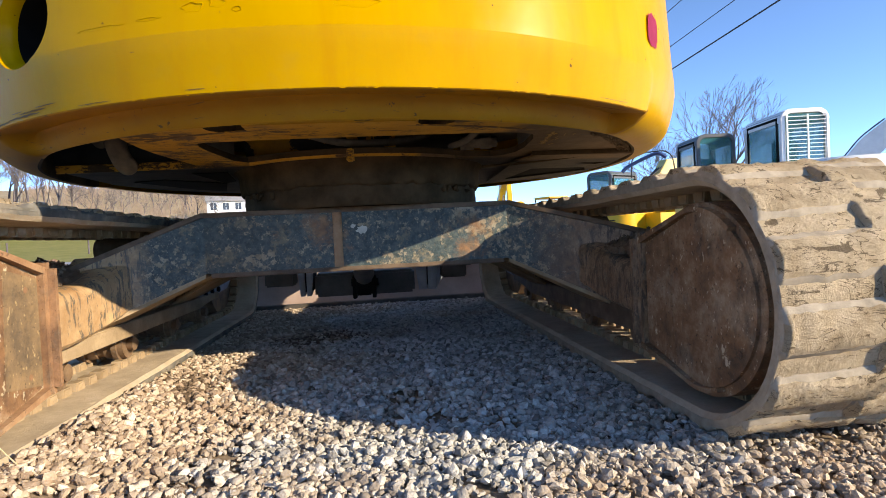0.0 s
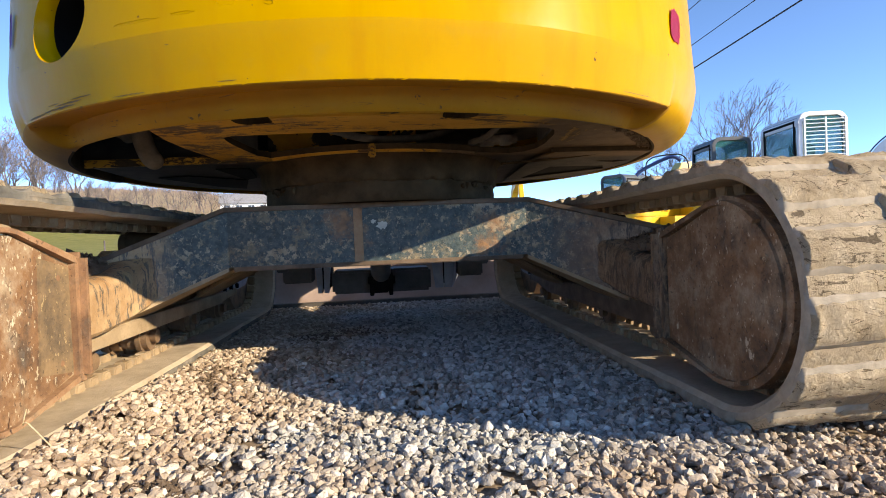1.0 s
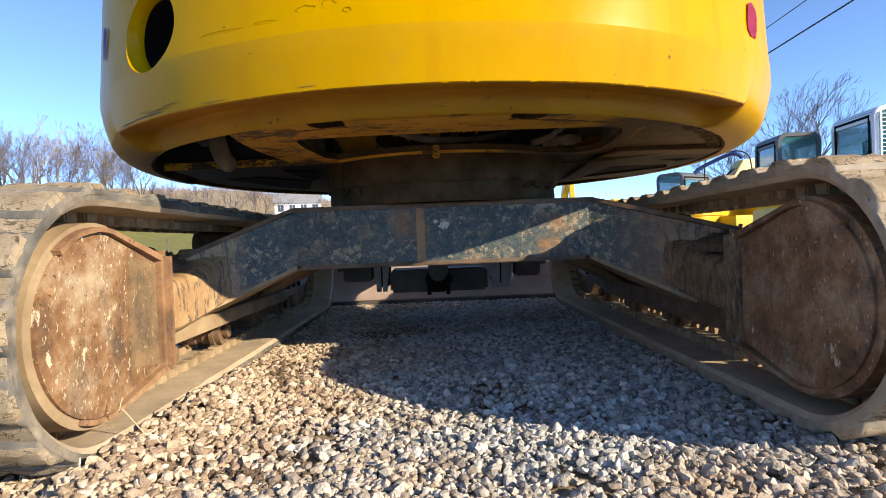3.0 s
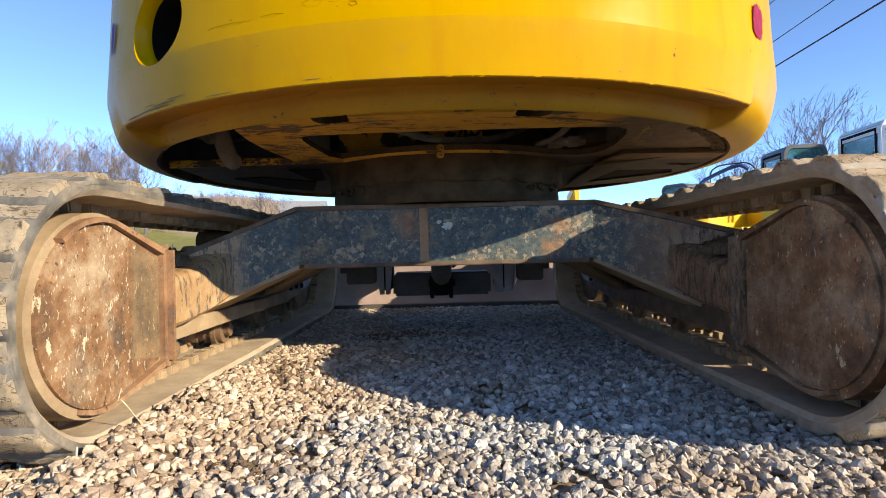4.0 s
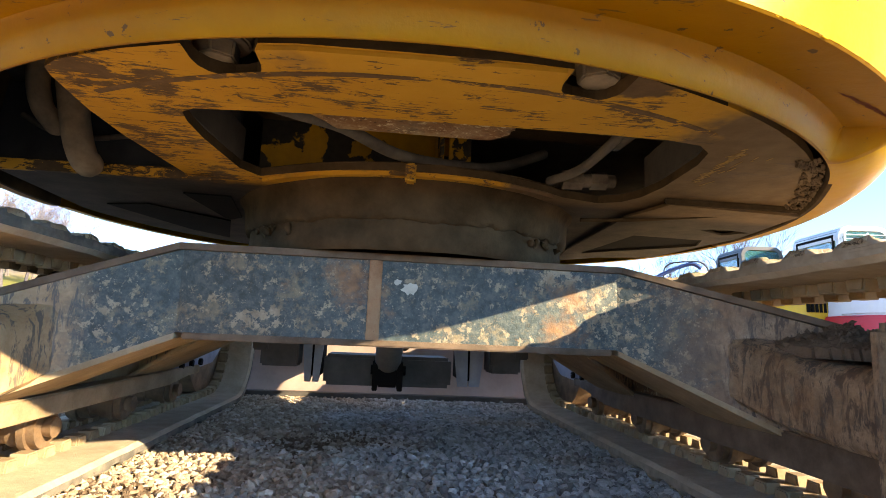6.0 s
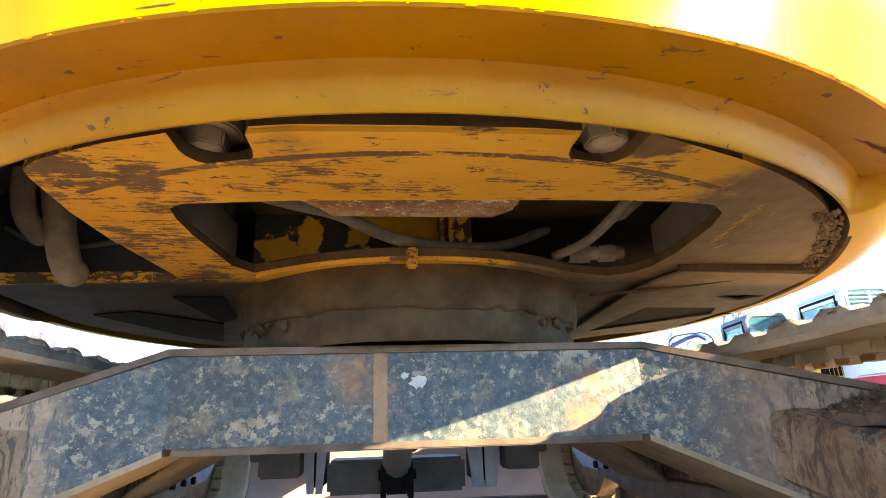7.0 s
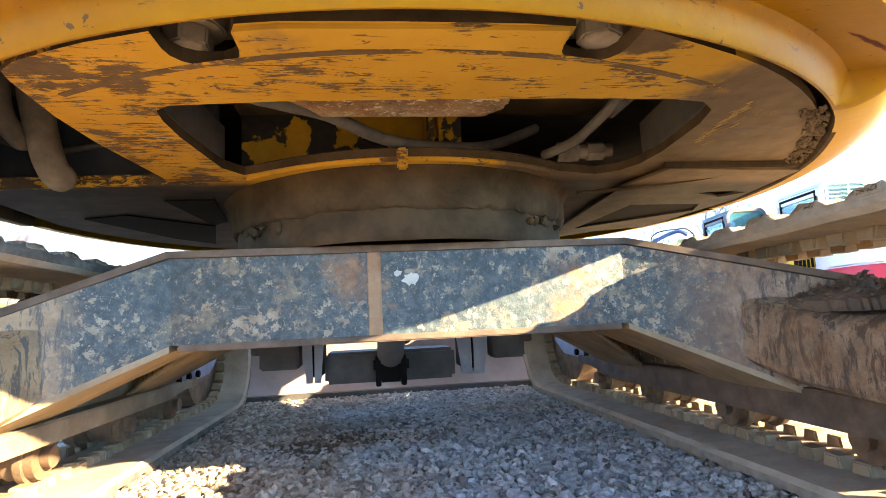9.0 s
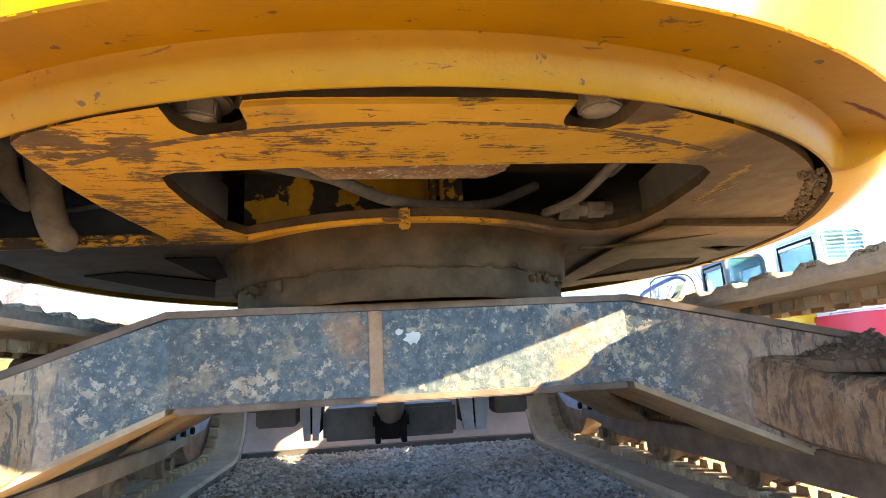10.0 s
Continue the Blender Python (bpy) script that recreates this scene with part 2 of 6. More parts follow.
def m_soil(name, dark, light, scale=9, bump=0.6, cracked=False):
    n = Nodes(name, 0.95, spec=0.2)
    tone = n.ramp(n.noise(scale, 7, 0.7), [(0.3, dark), (0.72, light)])
    fine = n.noise(scale * 14, 4, 0.7)
    tone = n.mix(n.calc("MULTIPLY", n.step(fine, 0.5, 0.8), 0.5), tone, dark)
    if cracked:
        line = n.calc("ABSOLUTE", n.calc("SUBTRACT", n.noise(19, 4, 0.55, n.coord((0.6, 1.0, 1.4)), 1.4), 0.5))
        torn = n.calc("MULTIPLY", n.step(line, 0.016, 0.005), n.step(n.noise(11, 4, 0.6), 0.41, 0.49))
        chunk = n.step(n.noise(21, 5, 0.65, n.coord((0.7, 1.0, 1.5)), 0.8), 0.60, 0.635)
        torn = n.calc("MAXIMUM", torn, chunk)
        tone = n.mix(n.calc("MULTIPLY", torn, 0.85), tone, (0.10, 0.072, 0.045))
        tone = n.mix(n.calc("MULTIPLY", n.step(n.noise(3.2, 5, 0.6), 0.5, 0.7), 0.45), tone, tuple(0.75 * c for c in dark))
        n.bump(torn, -1.0, 0.014)
    n.color(tone)
    crack = n.noise(scale * 2.4, 5, 0.62, n.coord((1.0, 1.0, 1.6)), 1.2)
    ridge = n.step(n.calc("ABSOLUTE", n.calc("SUBTRACT", crack, 0.5)), 0.0, 0.022)
    pit = n.step(n.noise(scale * 3.3, 4, 0.6, n.coord((0.6, 1.0, 1.7)), 0.6), 0.62, 0.66)
    n.bump(pit, -min(bump, 0.9), 0.014)
    n.bump(ridge, bump * 0.15, 0.006)
    n.bump(n.noise(scale * 5, 7, 0.8), bump, 0.016)
    return n.mat


def m_rubber(name, dust):
    n = Nodes(name, 0.85, spec=0.3)
    tone = n.ramp(n.noise(12, 6, 0.65), [(0.3, (0.065, 0.062, 0.055)), (0.7, (0.17, 0.16, 0.14))])
    soil = n.step(n.noise(5, 6, 0.65), 0.62 - dust, 0.82 - dust)
    tone = n.mix(n.calc("MULTIPLY", soil, 0.8), tone, n.ramp(n.noise(30, 5), [(0.3, (0.28, 0.23, 0.17)), (0.7, (0.48, 0.40, 0.30))]))
    n.color(tone)
    n.bump(n.noise(35, 6, 0.7), 0.4, 0.006)
    return n.mat


def m_plain(name, a, b, rough=0.6, scale=8, metal=0.0, bump=0.15, spec=0.5):
    n = Nodes(name, rough, metal, spec)
    n.color(n.ramp(n.noise(scale, 6, 0.65), [(0.3, a), (0.7, b)]))
    n.bump(n.noise(scale * 9, 4), bump, 0.003)
    return n.mat


def m_glass(name, tint):
    n = Nodes(name, 0.05, spec=0.3)
    n.color(tint)
    n.b.inputs["Transmission Weight"].default_value = 0.2
    n.b.inputs["Alpha"].default_value = 0.42
    return n.mat


def m_stone():
    n = Nodes("crushed_stone", 0.85, spec=0.3)
    pick = n.ramp(n.island(), [(0.0, (0.18, 0.174, 0.16)), (0.3, (0.37, 0.36, 0.33)), (0.7, (0.51, 0.495, 0.455)), (1.0, (0.64, 0.62, 0.575))])
    tanned = n.ramp(n.island(), [(0.0, (0.27, 0.19, 0.13)), (0.4, (0.44, 0.335, 0.24)), (0.8, (0.57, 0.46, 0.345)), (1.0, (0.70, 0.60, 0.48))])
    area = n.calc("ADD", n.noise(1.7, 3, 0.5), n.calc("MULTIPLY", n.step(n.axis("X"), 0.15, -0.65), 0.34))
    area = n.calc("ADD", area, n.calc("MULTIPLY", n.calc("MULTIPLY", n.step(n.axis("X"), 0.10, 0.45), n.step(n.axis("Y"), 1.22, 1.0)), 0.30))
    tone = n.mix(n.step(area, 0.52, 0.74), pick, tanned)
    soil = n.step(n.noise(5, 6, 0.75), 0.53, 0.62)
    tone = n.mix(n.calc("MULTIPLY", n.calc("MULTIPLY", soil, n.step(area, 0.42, 0.58)), 0.6), tone, (0.22, 0.16, 0.105))
    grain = n.noise(230, 4, 0.7)
    n.color(n.mix(n.calc("MULTIPLY", n.step(grain, 0.48, 0.72), 0.35), tone, (0.10, 0.095, 0.09)))
    n.bump(n.cells(150), 0.35, 0.004)
    n.bump(n.noise(110, 4, 0.65), 0.55, 0.006)
    n.bump(grain, 0.3, 0.002)
    return n.mat


def m_ground():
    n = Nodes("yard_ground", 0.95, spec=0.2)
    cell = n.cells(55, out="Color")
    grey = n.ramp(cell, [(0.1, (0.22, 0.20, 0.175)), (0.5, (0.36, 0.33, 0.29)), (0.95, (0.52, 0.48, 0.42))])
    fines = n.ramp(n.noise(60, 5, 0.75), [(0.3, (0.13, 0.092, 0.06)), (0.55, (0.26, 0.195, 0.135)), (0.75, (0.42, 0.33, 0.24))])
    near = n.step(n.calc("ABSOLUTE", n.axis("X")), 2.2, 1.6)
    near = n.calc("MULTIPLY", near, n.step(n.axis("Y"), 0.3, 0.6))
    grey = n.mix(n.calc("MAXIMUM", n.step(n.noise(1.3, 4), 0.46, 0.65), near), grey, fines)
    grass = n.ramp(n.noise(0.6, 8, 0.75), [(0.3, (0.15, 0.155, 0.03)), (0.6, (0.26, 0.24, 0.07)), (0.8, (0.36, 0.29, 0.13))])
    brush = n.ramp(n.noise(0.25, 9, 0.8), [(0.3, (0.26, 0.20, 0.13)), (0.7, (0.45, 0.37, 0.23))])
    side = n.calc("ADD", n.calc("MULTIPLY", n.axis("X"), -1.0), n.calc("MULTIPLY", n.axis("Y"), -0.12))
    far = n.step(n.calc("ADD", side, n.noise(0.4, 3)), 6.9, 7.3)
    east = n.step(n.calc("ADD", n.axis("X"), n.calc("MULTIPLY", n.axis("Y"), 0.5)), -4.0, 4.0)
    hill = n.step(n.calc("ADD", n.calc("ADD", n.axis("Z"), n.calc("MULTIPLY", east, 3.4)), n.calc("MULTIPLY", n.noise(0.05, 3), 3.0)), 8.0, 9.2)
    tone = n.mix(far, grey, grass)
    n.color(n.mix(hill, tone, brush))
    n.bump(n.cells(42), -0.8, 0.02)
    return n.mat


YELLOW = m_yellow()
YELLOW_WORN = m_yellow_worn("scuffed_yellow_plate", (0.085, 0.052, 0.028), 0.546, 0.66)
YELLOW_CHIPPED = m_yellow_worn("badly_chipped_yellow", (0.05, 0.034, 0.02), 0.515, 0.0)
YELLOW_SCRAPED = m_yellow_worn("scraped_yellow_band", (0.095, 0.058, 0.032), 0.462, 0.0)
LIP = m_lip()
PATCHY = m_patchy()
BEAM = m_beam()
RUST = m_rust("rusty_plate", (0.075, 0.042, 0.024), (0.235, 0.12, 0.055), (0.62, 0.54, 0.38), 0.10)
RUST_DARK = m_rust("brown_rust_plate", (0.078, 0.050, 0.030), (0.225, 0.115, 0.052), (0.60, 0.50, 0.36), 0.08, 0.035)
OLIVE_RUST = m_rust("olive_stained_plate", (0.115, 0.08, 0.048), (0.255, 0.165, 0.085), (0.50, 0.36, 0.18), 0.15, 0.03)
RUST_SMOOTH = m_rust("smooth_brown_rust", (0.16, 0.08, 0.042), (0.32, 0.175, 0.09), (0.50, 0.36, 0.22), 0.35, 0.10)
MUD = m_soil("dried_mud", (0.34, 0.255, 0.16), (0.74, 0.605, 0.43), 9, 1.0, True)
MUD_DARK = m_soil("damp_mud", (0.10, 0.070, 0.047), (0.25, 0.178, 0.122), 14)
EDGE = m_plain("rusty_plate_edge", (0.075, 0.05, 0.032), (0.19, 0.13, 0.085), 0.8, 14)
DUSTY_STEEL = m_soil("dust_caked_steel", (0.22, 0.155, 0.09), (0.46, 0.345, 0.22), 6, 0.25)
RUBBER = m_rubber("dusty_rubber", 0.16)
RUBBER_MUD = m_rubber("mud_caked_rubber", 0.42)
# real grease and grime, and the dark colour painted into shaded gaps
GRIME_SHADE = m_plain("grime_and_shade", (0.034, 0.023, 0.013), (0.10, 0.066, 0.037), 0.92, 9, bump=0.4, spec=0.12)
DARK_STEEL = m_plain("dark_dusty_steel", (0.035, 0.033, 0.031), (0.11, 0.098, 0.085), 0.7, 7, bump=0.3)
DUST_BELT = m_soil("dust_on_rubber", (0.36, 0.285, 0.20), (0.60, 0.49, 0.36), 8, 0.3)
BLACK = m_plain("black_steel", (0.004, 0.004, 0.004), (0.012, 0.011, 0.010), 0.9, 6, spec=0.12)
HOSE = m_plain("dusty_rubber_hose", (0.05, 0.045, 0.04), (0.16, 0.14, 0.115), 0.75, 14, bump=0.3)
HOSE_DUST = m_plain("dust_coat", (0.15, 0.115, 0.08), (0.36, 0.285, 0.205), 0.85, 14, bump=0.3)
STEEL = m_plain("weathered_steel", (0.09, 0.07, 0.052), (0.24, 0.20, 0.155), 0.55, 20, 0.4, 0.3)
GREASE_STEEL = m_plain("worn_roller_steel", (0.09, 0.055, 0.035), (0.28, 0.18, 0.105), 0.6, 16, 0.2, 0.3)
STEEL_BLUE = m_plain("faded_blue_grey_steel", (0.17, 0.19, 0.23), (0.32, 0.34, 0.37), 0.6, 8)
VOID_BLUE = m_plain("dark_blue_sheet", (0.016, 0.020, 0.027), (0.05, 0.056, 0.066), 0.7, 9, bump=0.3)
CHROME = m_plain("grey_piston_rod", (0.30, 0.29, 0.27), (0.45, 0.43, 0.40), 0.35, 10, 0.5)
BLADE_PAINT = m_plain("worn_blade_steel", (0.26, 0.19, 0.165), (0.38, 0.29, 0.25), 0.6, 5)
MAGENTA = m_plain("magenta_marking_paint", (0.40, 0.012, 0.065), (0.50, 0.02, 0.09), 0.5, 18)
PURPLE = m_plain("purple_marking_paint", (0.22, 0.04, 0.20), (0.29, 0.06, 0.26), 0.5, 18)
PALE = m_plain("pale_flaking_paint", (0.42, 0.43, 0.38), (0.60, 0.60, 0.53), 0.8, 40)
STONE = m_stone()
GROUND = m_ground()
WHITE = m_plain("white_machine_paint", (0.66, 0.66, 0.65), (0.78, 0.78, 0.77), 0.4, 3)
GREY_PAINT = m_plain("grey_machine_paint", (0.07, 0.075, 0.08), (0.12, 0.125, 0.13), 0.45, 3)
RED_PAINT = m_plain("red_machine_paint", (0.52, 0.012, 0.03), (0.62, 0.025, 0.05), 0.4, 3)
MACHINE_YELLOW = m_plain("yellow_machine_paint", (0.66, 0.37, 0.012), (0.78, 0.46, 0.02), 0.4, 3)
CREAM = m_plain("pale_yellow_machine_paint", (0.62, 0.46, 0.16), (0.74, 0.57, 0.24), 0.45, 3)
SCRATCH = m_plain("scratched_yellow", (0.30, 0.19, 0.07), (0.50, 0.32, 0.12), 0.6, 90)
RED_SCRAPE = m_plain("red_brown_scrape", (0.16, 0.035, 0.02), (0.26, 0.07, 0.035), 0.7, 60)
BLUE_PAINT = m_plain("blue_machine_paint", (0.015, 0.045, 0.15), (0.03, 0.07, 0.20), 0.45, 3)
GLASS = m_glass("teal_cab_glass", (0.05, 0.25, 0.28))
WINDOW = m_plain("dark_window_glass", (0.03, 0.035, 0.045), (0.06, 0.07, 0.085), 0.1, 3, bump=0.0)
BARK = m_plain("bare_bark", (0.075, 0.064, 0.068), (0.15, 0.128, 0.13), 0.9, 3)
BARK_PALE = m_plain("pale_bark", (0.20, 0.165, 0.14), (0.32, 0.27, 0.22), 0.9, 3)
TWIG = m_plain("brown_brush", (0.24, 0.18, 0.14), (0.42, 0.33, 0.26), 0.95, 2)
SIDING = m_plain("white_siding", (0.62, 0.63, 0.66), (0.74, 0.75, 0.78), 0.7, 2)
ROOF = m_plain("grey_roof_shingle", (0.20, 0.20, 0.21), (0.32, 0.32, 0.33), 0.9, 3)
CABLE = m_plain("black_cable", (0.01, 0.01, 0.012), (0.02, 0.02, 0.022), 0.6, 3)
SCUFF = m_plain("scuffed_paint", (0.11, 0.062, 0.022), (0.26, 0.135, 0.035), 0.7, 30)
STRAW = m_plain("dry_straw", (0.42, 0.34, 0.20), (0.55, 0.46, 0.30), 0.8, 30)

# ---- mesh helpers ----


def part(name, bm, mat, parent=None, label="", smooth=None, at=None):
    """Link a bmesh (or mesh) as one object under parent."""
    if isinstance(bm, bmesh.types.BMesh):
        bmesh.ops.recalc_face_normals(bm, faces=bm.faces)
        me = bpy.data.meshes.new(name)
        if smooth is not None:
            for e in bm.edges:
                e.smooth = len(e.link_faces) == 2 and e.calc_face_angle(0) < radians(smooth)
            for f in bm.faces:
                f.smooth = True
        bm.to_mesh(me)
        bm.free()
        me.materials.append(mat)
    else:
        me = bm
    ob = new(name, me)
    if parent is not None:
        ob.parent = parent
        if "world_parts" in parent:
            ob.matrix_parent_inverse = Matrix.Translation(-parent.location)
    if at is not None:
        ob.matrix_basis = at
    if label:
        tagged(ob, label)
    return ob


def box(bm, lo, hi, bevel=0.0, m=None):
    lo, hi = Vector(lo), Vector(hi)
    r = bmesh.ops.create_cube(bm, size=1, matrix=(m or Matrix()) @ Matrix.LocRotScale((lo + hi) / 2, None, hi - lo))
    if bevel:
        es = {e for v in r["verts"] for e in v.link_edges}
        bmesh.ops.bevel(bm, geom=list(es), offset=bevel, segments=2, affect="EDGES")
    return bm


def rod(bm, a, b, r, r2=None, seg=20):
    a, b = Vector(a), Vector(b)
    m = Matrix.Translation((a + b) / 2) @ (b - a).to_track_quat("Z", "Y").to_matrix().to_4x4()
    bmesh.ops.create_cone(bm, cap_ends=True, segments=seg, radius1=r, radius2=r if r2 is None else r2, depth=(b - a).length, matrix=m)
    return bm


def tube(bm, points, r, seg=10, ends=True):
    """A round tube along smooth points."""
    pts = [Vector(p) for p in points]
    fine = []
    for k in range(len(pts) - 1):
        p0, p1, p2, p3 = pts[max(k - 1, 0)], pts[k], pts[k + 1], pts[min(k + 2, len(pts) - 1)]
        for s in range(6):
            t = s / 6
            fine.append(0.5 * ((2 * p1) + (p2 - p0) * t + (2 * p0 - 5 * p1 + 4 * p2 - p3) * t * t + (3 * p1 - p0 - 3 * p2 + p3) * t ** 3))
    fine.append(pts[-1])
    rings = []
    up = Vector((0.13, 0.21, 1)).normalized()
    for k, p in enumerate(fine):
        d = (fine[min(k + 1, len(fine) - 1)] - fine[max(k - 1, 0)]).normalized()
        x = d.cross(up).normalized()
        y = x.cross(d)
        rings.append([bm.verts.new(p + r * (math.cos(2 * math.pi * j / seg) * x + math.sin(2 * math.pi * j / seg) * y)) for j in range(seg)])
    for a, b in zip(rings, rings[1:]):
        for j in range(seg):
            bm.faces.new((a[j], a[(j + 1) % seg], b[(j + 1) % seg], b[j]))
    if ends:
        bm.faces.new(rings[0])
        bm.faces.new(rings[-1])
    return bm


def prism(bm, poly, lo, hi, axis="z", bevel=0.0):
    """A polygon of two coordinates, pushed from lo to hi along an axis."""
    put = {"z": lambda a, b, c: (a, b, c), "x": lambda a, b, c: (c, a, b), "y": lambda a, b, c: (a, c, b)}[axis]
    low = [bm.verts.new(put(a, b, lo)) for a, b in poly]
    top = [bm.verts.new(put(a, b, hi)) for a, b in poly]
    fs = [bm.faces.new(low), bm.faces.new(top)]
    for k in range(len(poly)):
        j = (k + 1) % len(poly)
        fs.append(bm.faces.new((low[k], low[j], top[j], top[k])))
    if bevel:
        bmesh.ops.bevel(bm, geom=list({e for f in fs[:2] for e in f.edges}), offset=bevel, segments=2, affect="EDGES")
    return bm


def plate(bm, outer, holes, lo, hi):
    """A flat plate with holes, lo to hi in z."""
    for z in (lo, hi):
        edges = []
        for loop in [outer, *holes]:
            vs = [bm.verts.new((a, b, z)) for a, b in loop]
            edges += [bm.edges.new((vs[k], vs[(k + 1) % len(vs)])) for k in range(len(vs))]
        bmesh.ops.triangle_fill(bm, edges=edges, use_beauty=True)
    for loop in [outer, *holes]:
        a = [bm.verts.new((x, y, lo)) for x, y in loop]
        b = [bm.verts.new((x, y, hi)) for x, y in loop]
        for k in range(len(loop)):
            j = (k + 1) % len(loop)
            bm.faces.new((a[k], a[j], b[j], b[k]))
    bmesh.ops.remove_doubles(bm, verts=bm.verts, dist=0.0004)
    return bm


CX, CY = 0.0, 2.42


def around(alpha, r, z):
    """A point on the upper structure: alpha degrees from straight back towards the right."""
    a = radians(alpha)
    return (CX + r * math.sin(a), CY - r * math.cos(a), z)


def turned(bm, profile, a0, a1, n, closed=False):
    """A profile of (r, z) turned about the swing axis."""
    rows = [[bm.verts.new(around(a0 + (a1 - a0) * k / n, r, z)) for r, z in profile] for k in range(n + (0 if closed else 1))]
    pairs = list(zip(rows, rows[1:])) + ([(rows[-1], rows[0])] if closed else [])
    for a, b in pairs:
        for j in range(len(profile) - 1):
            bm.faces.new((a[j], a[j + 1], b[j + 1], b[j]))
    return bm, rows


def roughen(bm, amount, scale, keep=lambda v: False):
    for v in bm.verts:
        if not keep(v):
            v.co += amount * noise.noise_vector(v.co * scale)
    return bm


def thing(name, label, category, at, group="", turn=0.0):
    ob = tagged(new(name), label, category, group)
    ob.location = at
    ob.rotation_euler = (0, 0, radians(turn))
    return ob

# ---- ground ----


def smooth01(t):
    t = min(max(t, 0.0), 1.0)
    return t * t * (3 - 2 * t)


def lie(x, y):
    """Height of the land."""
    r, az = math.hypot(x, y), math.degrees(math.atan2(x, y))
    marks = ((-180, 0.0), (-110, 2.0), (-60, 5.2), (-36, 5.2), (-25, 5.5), (-19, 5.4), (-13, 4.6), (-5, 3.6), (5, 2.4), (14, 1.4), (25, 0.7), (60, 0.5), (120, 0.0), (180, 0.0))
    crest = next(e0 + (e1 - e0) * (az - a0) / (a1 - a0) for (a0, e0), (a1, e1) in zip(marks, marks[1:]) if a0 <= az <= a1)
    h = min(r, 230) * math.tan(radians(crest)) * smooth01((r - 25) / 190)
    h += 1.2 * noise.noise(Vector((x, y, 0)) * 0.02) * smooth01((r - 30) / 60)
    return h


def near_heap(x, y):
    """Loose gravel pushed up beside the left track."""
    ridge = math.exp(-((x + 0.70) / 0.10) ** 2) * smooth01((y - 0.7) / 0.5) * smooth01((2.25 - y) / 0.5)
    return 0.050 * ridge + 0.010 * noise.noise(Vector((x * 3, y * 3, 0)))


def make_ground():
    radii = [0.0] + [0.25 * 1.16 ** k for k in range(64)]
    count = 128
    verts, faces = [(0, 0, -0.006)], []
    for r in radii[1:]:
        for k in range(count):
            a = 2 * math.pi * k / count
            x, y = r * math.sin(a), r * math.cos(a)
            verts.append((x, y, lie(x, y) + (near_heap(x, y) if r < 4 else 0) - 0.006))
    for k in range(count):
        faces.append((0, 1 + (k + 1) % count, 1 + k))
    for i in range(len(radii) - 2):
        for k in range(count):
            a, b = 1 + i * count + k, 1 + i * count + (k + 1) % count
            faces.append((a, b, b + count, a + count))
    me = bpy.data.meshes.new("ground")
    me.from_pydata(verts, [], faces)
    for p in me.polygons:
        p.use_smooth = True
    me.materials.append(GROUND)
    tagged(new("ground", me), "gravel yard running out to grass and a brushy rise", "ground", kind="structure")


make_ground()


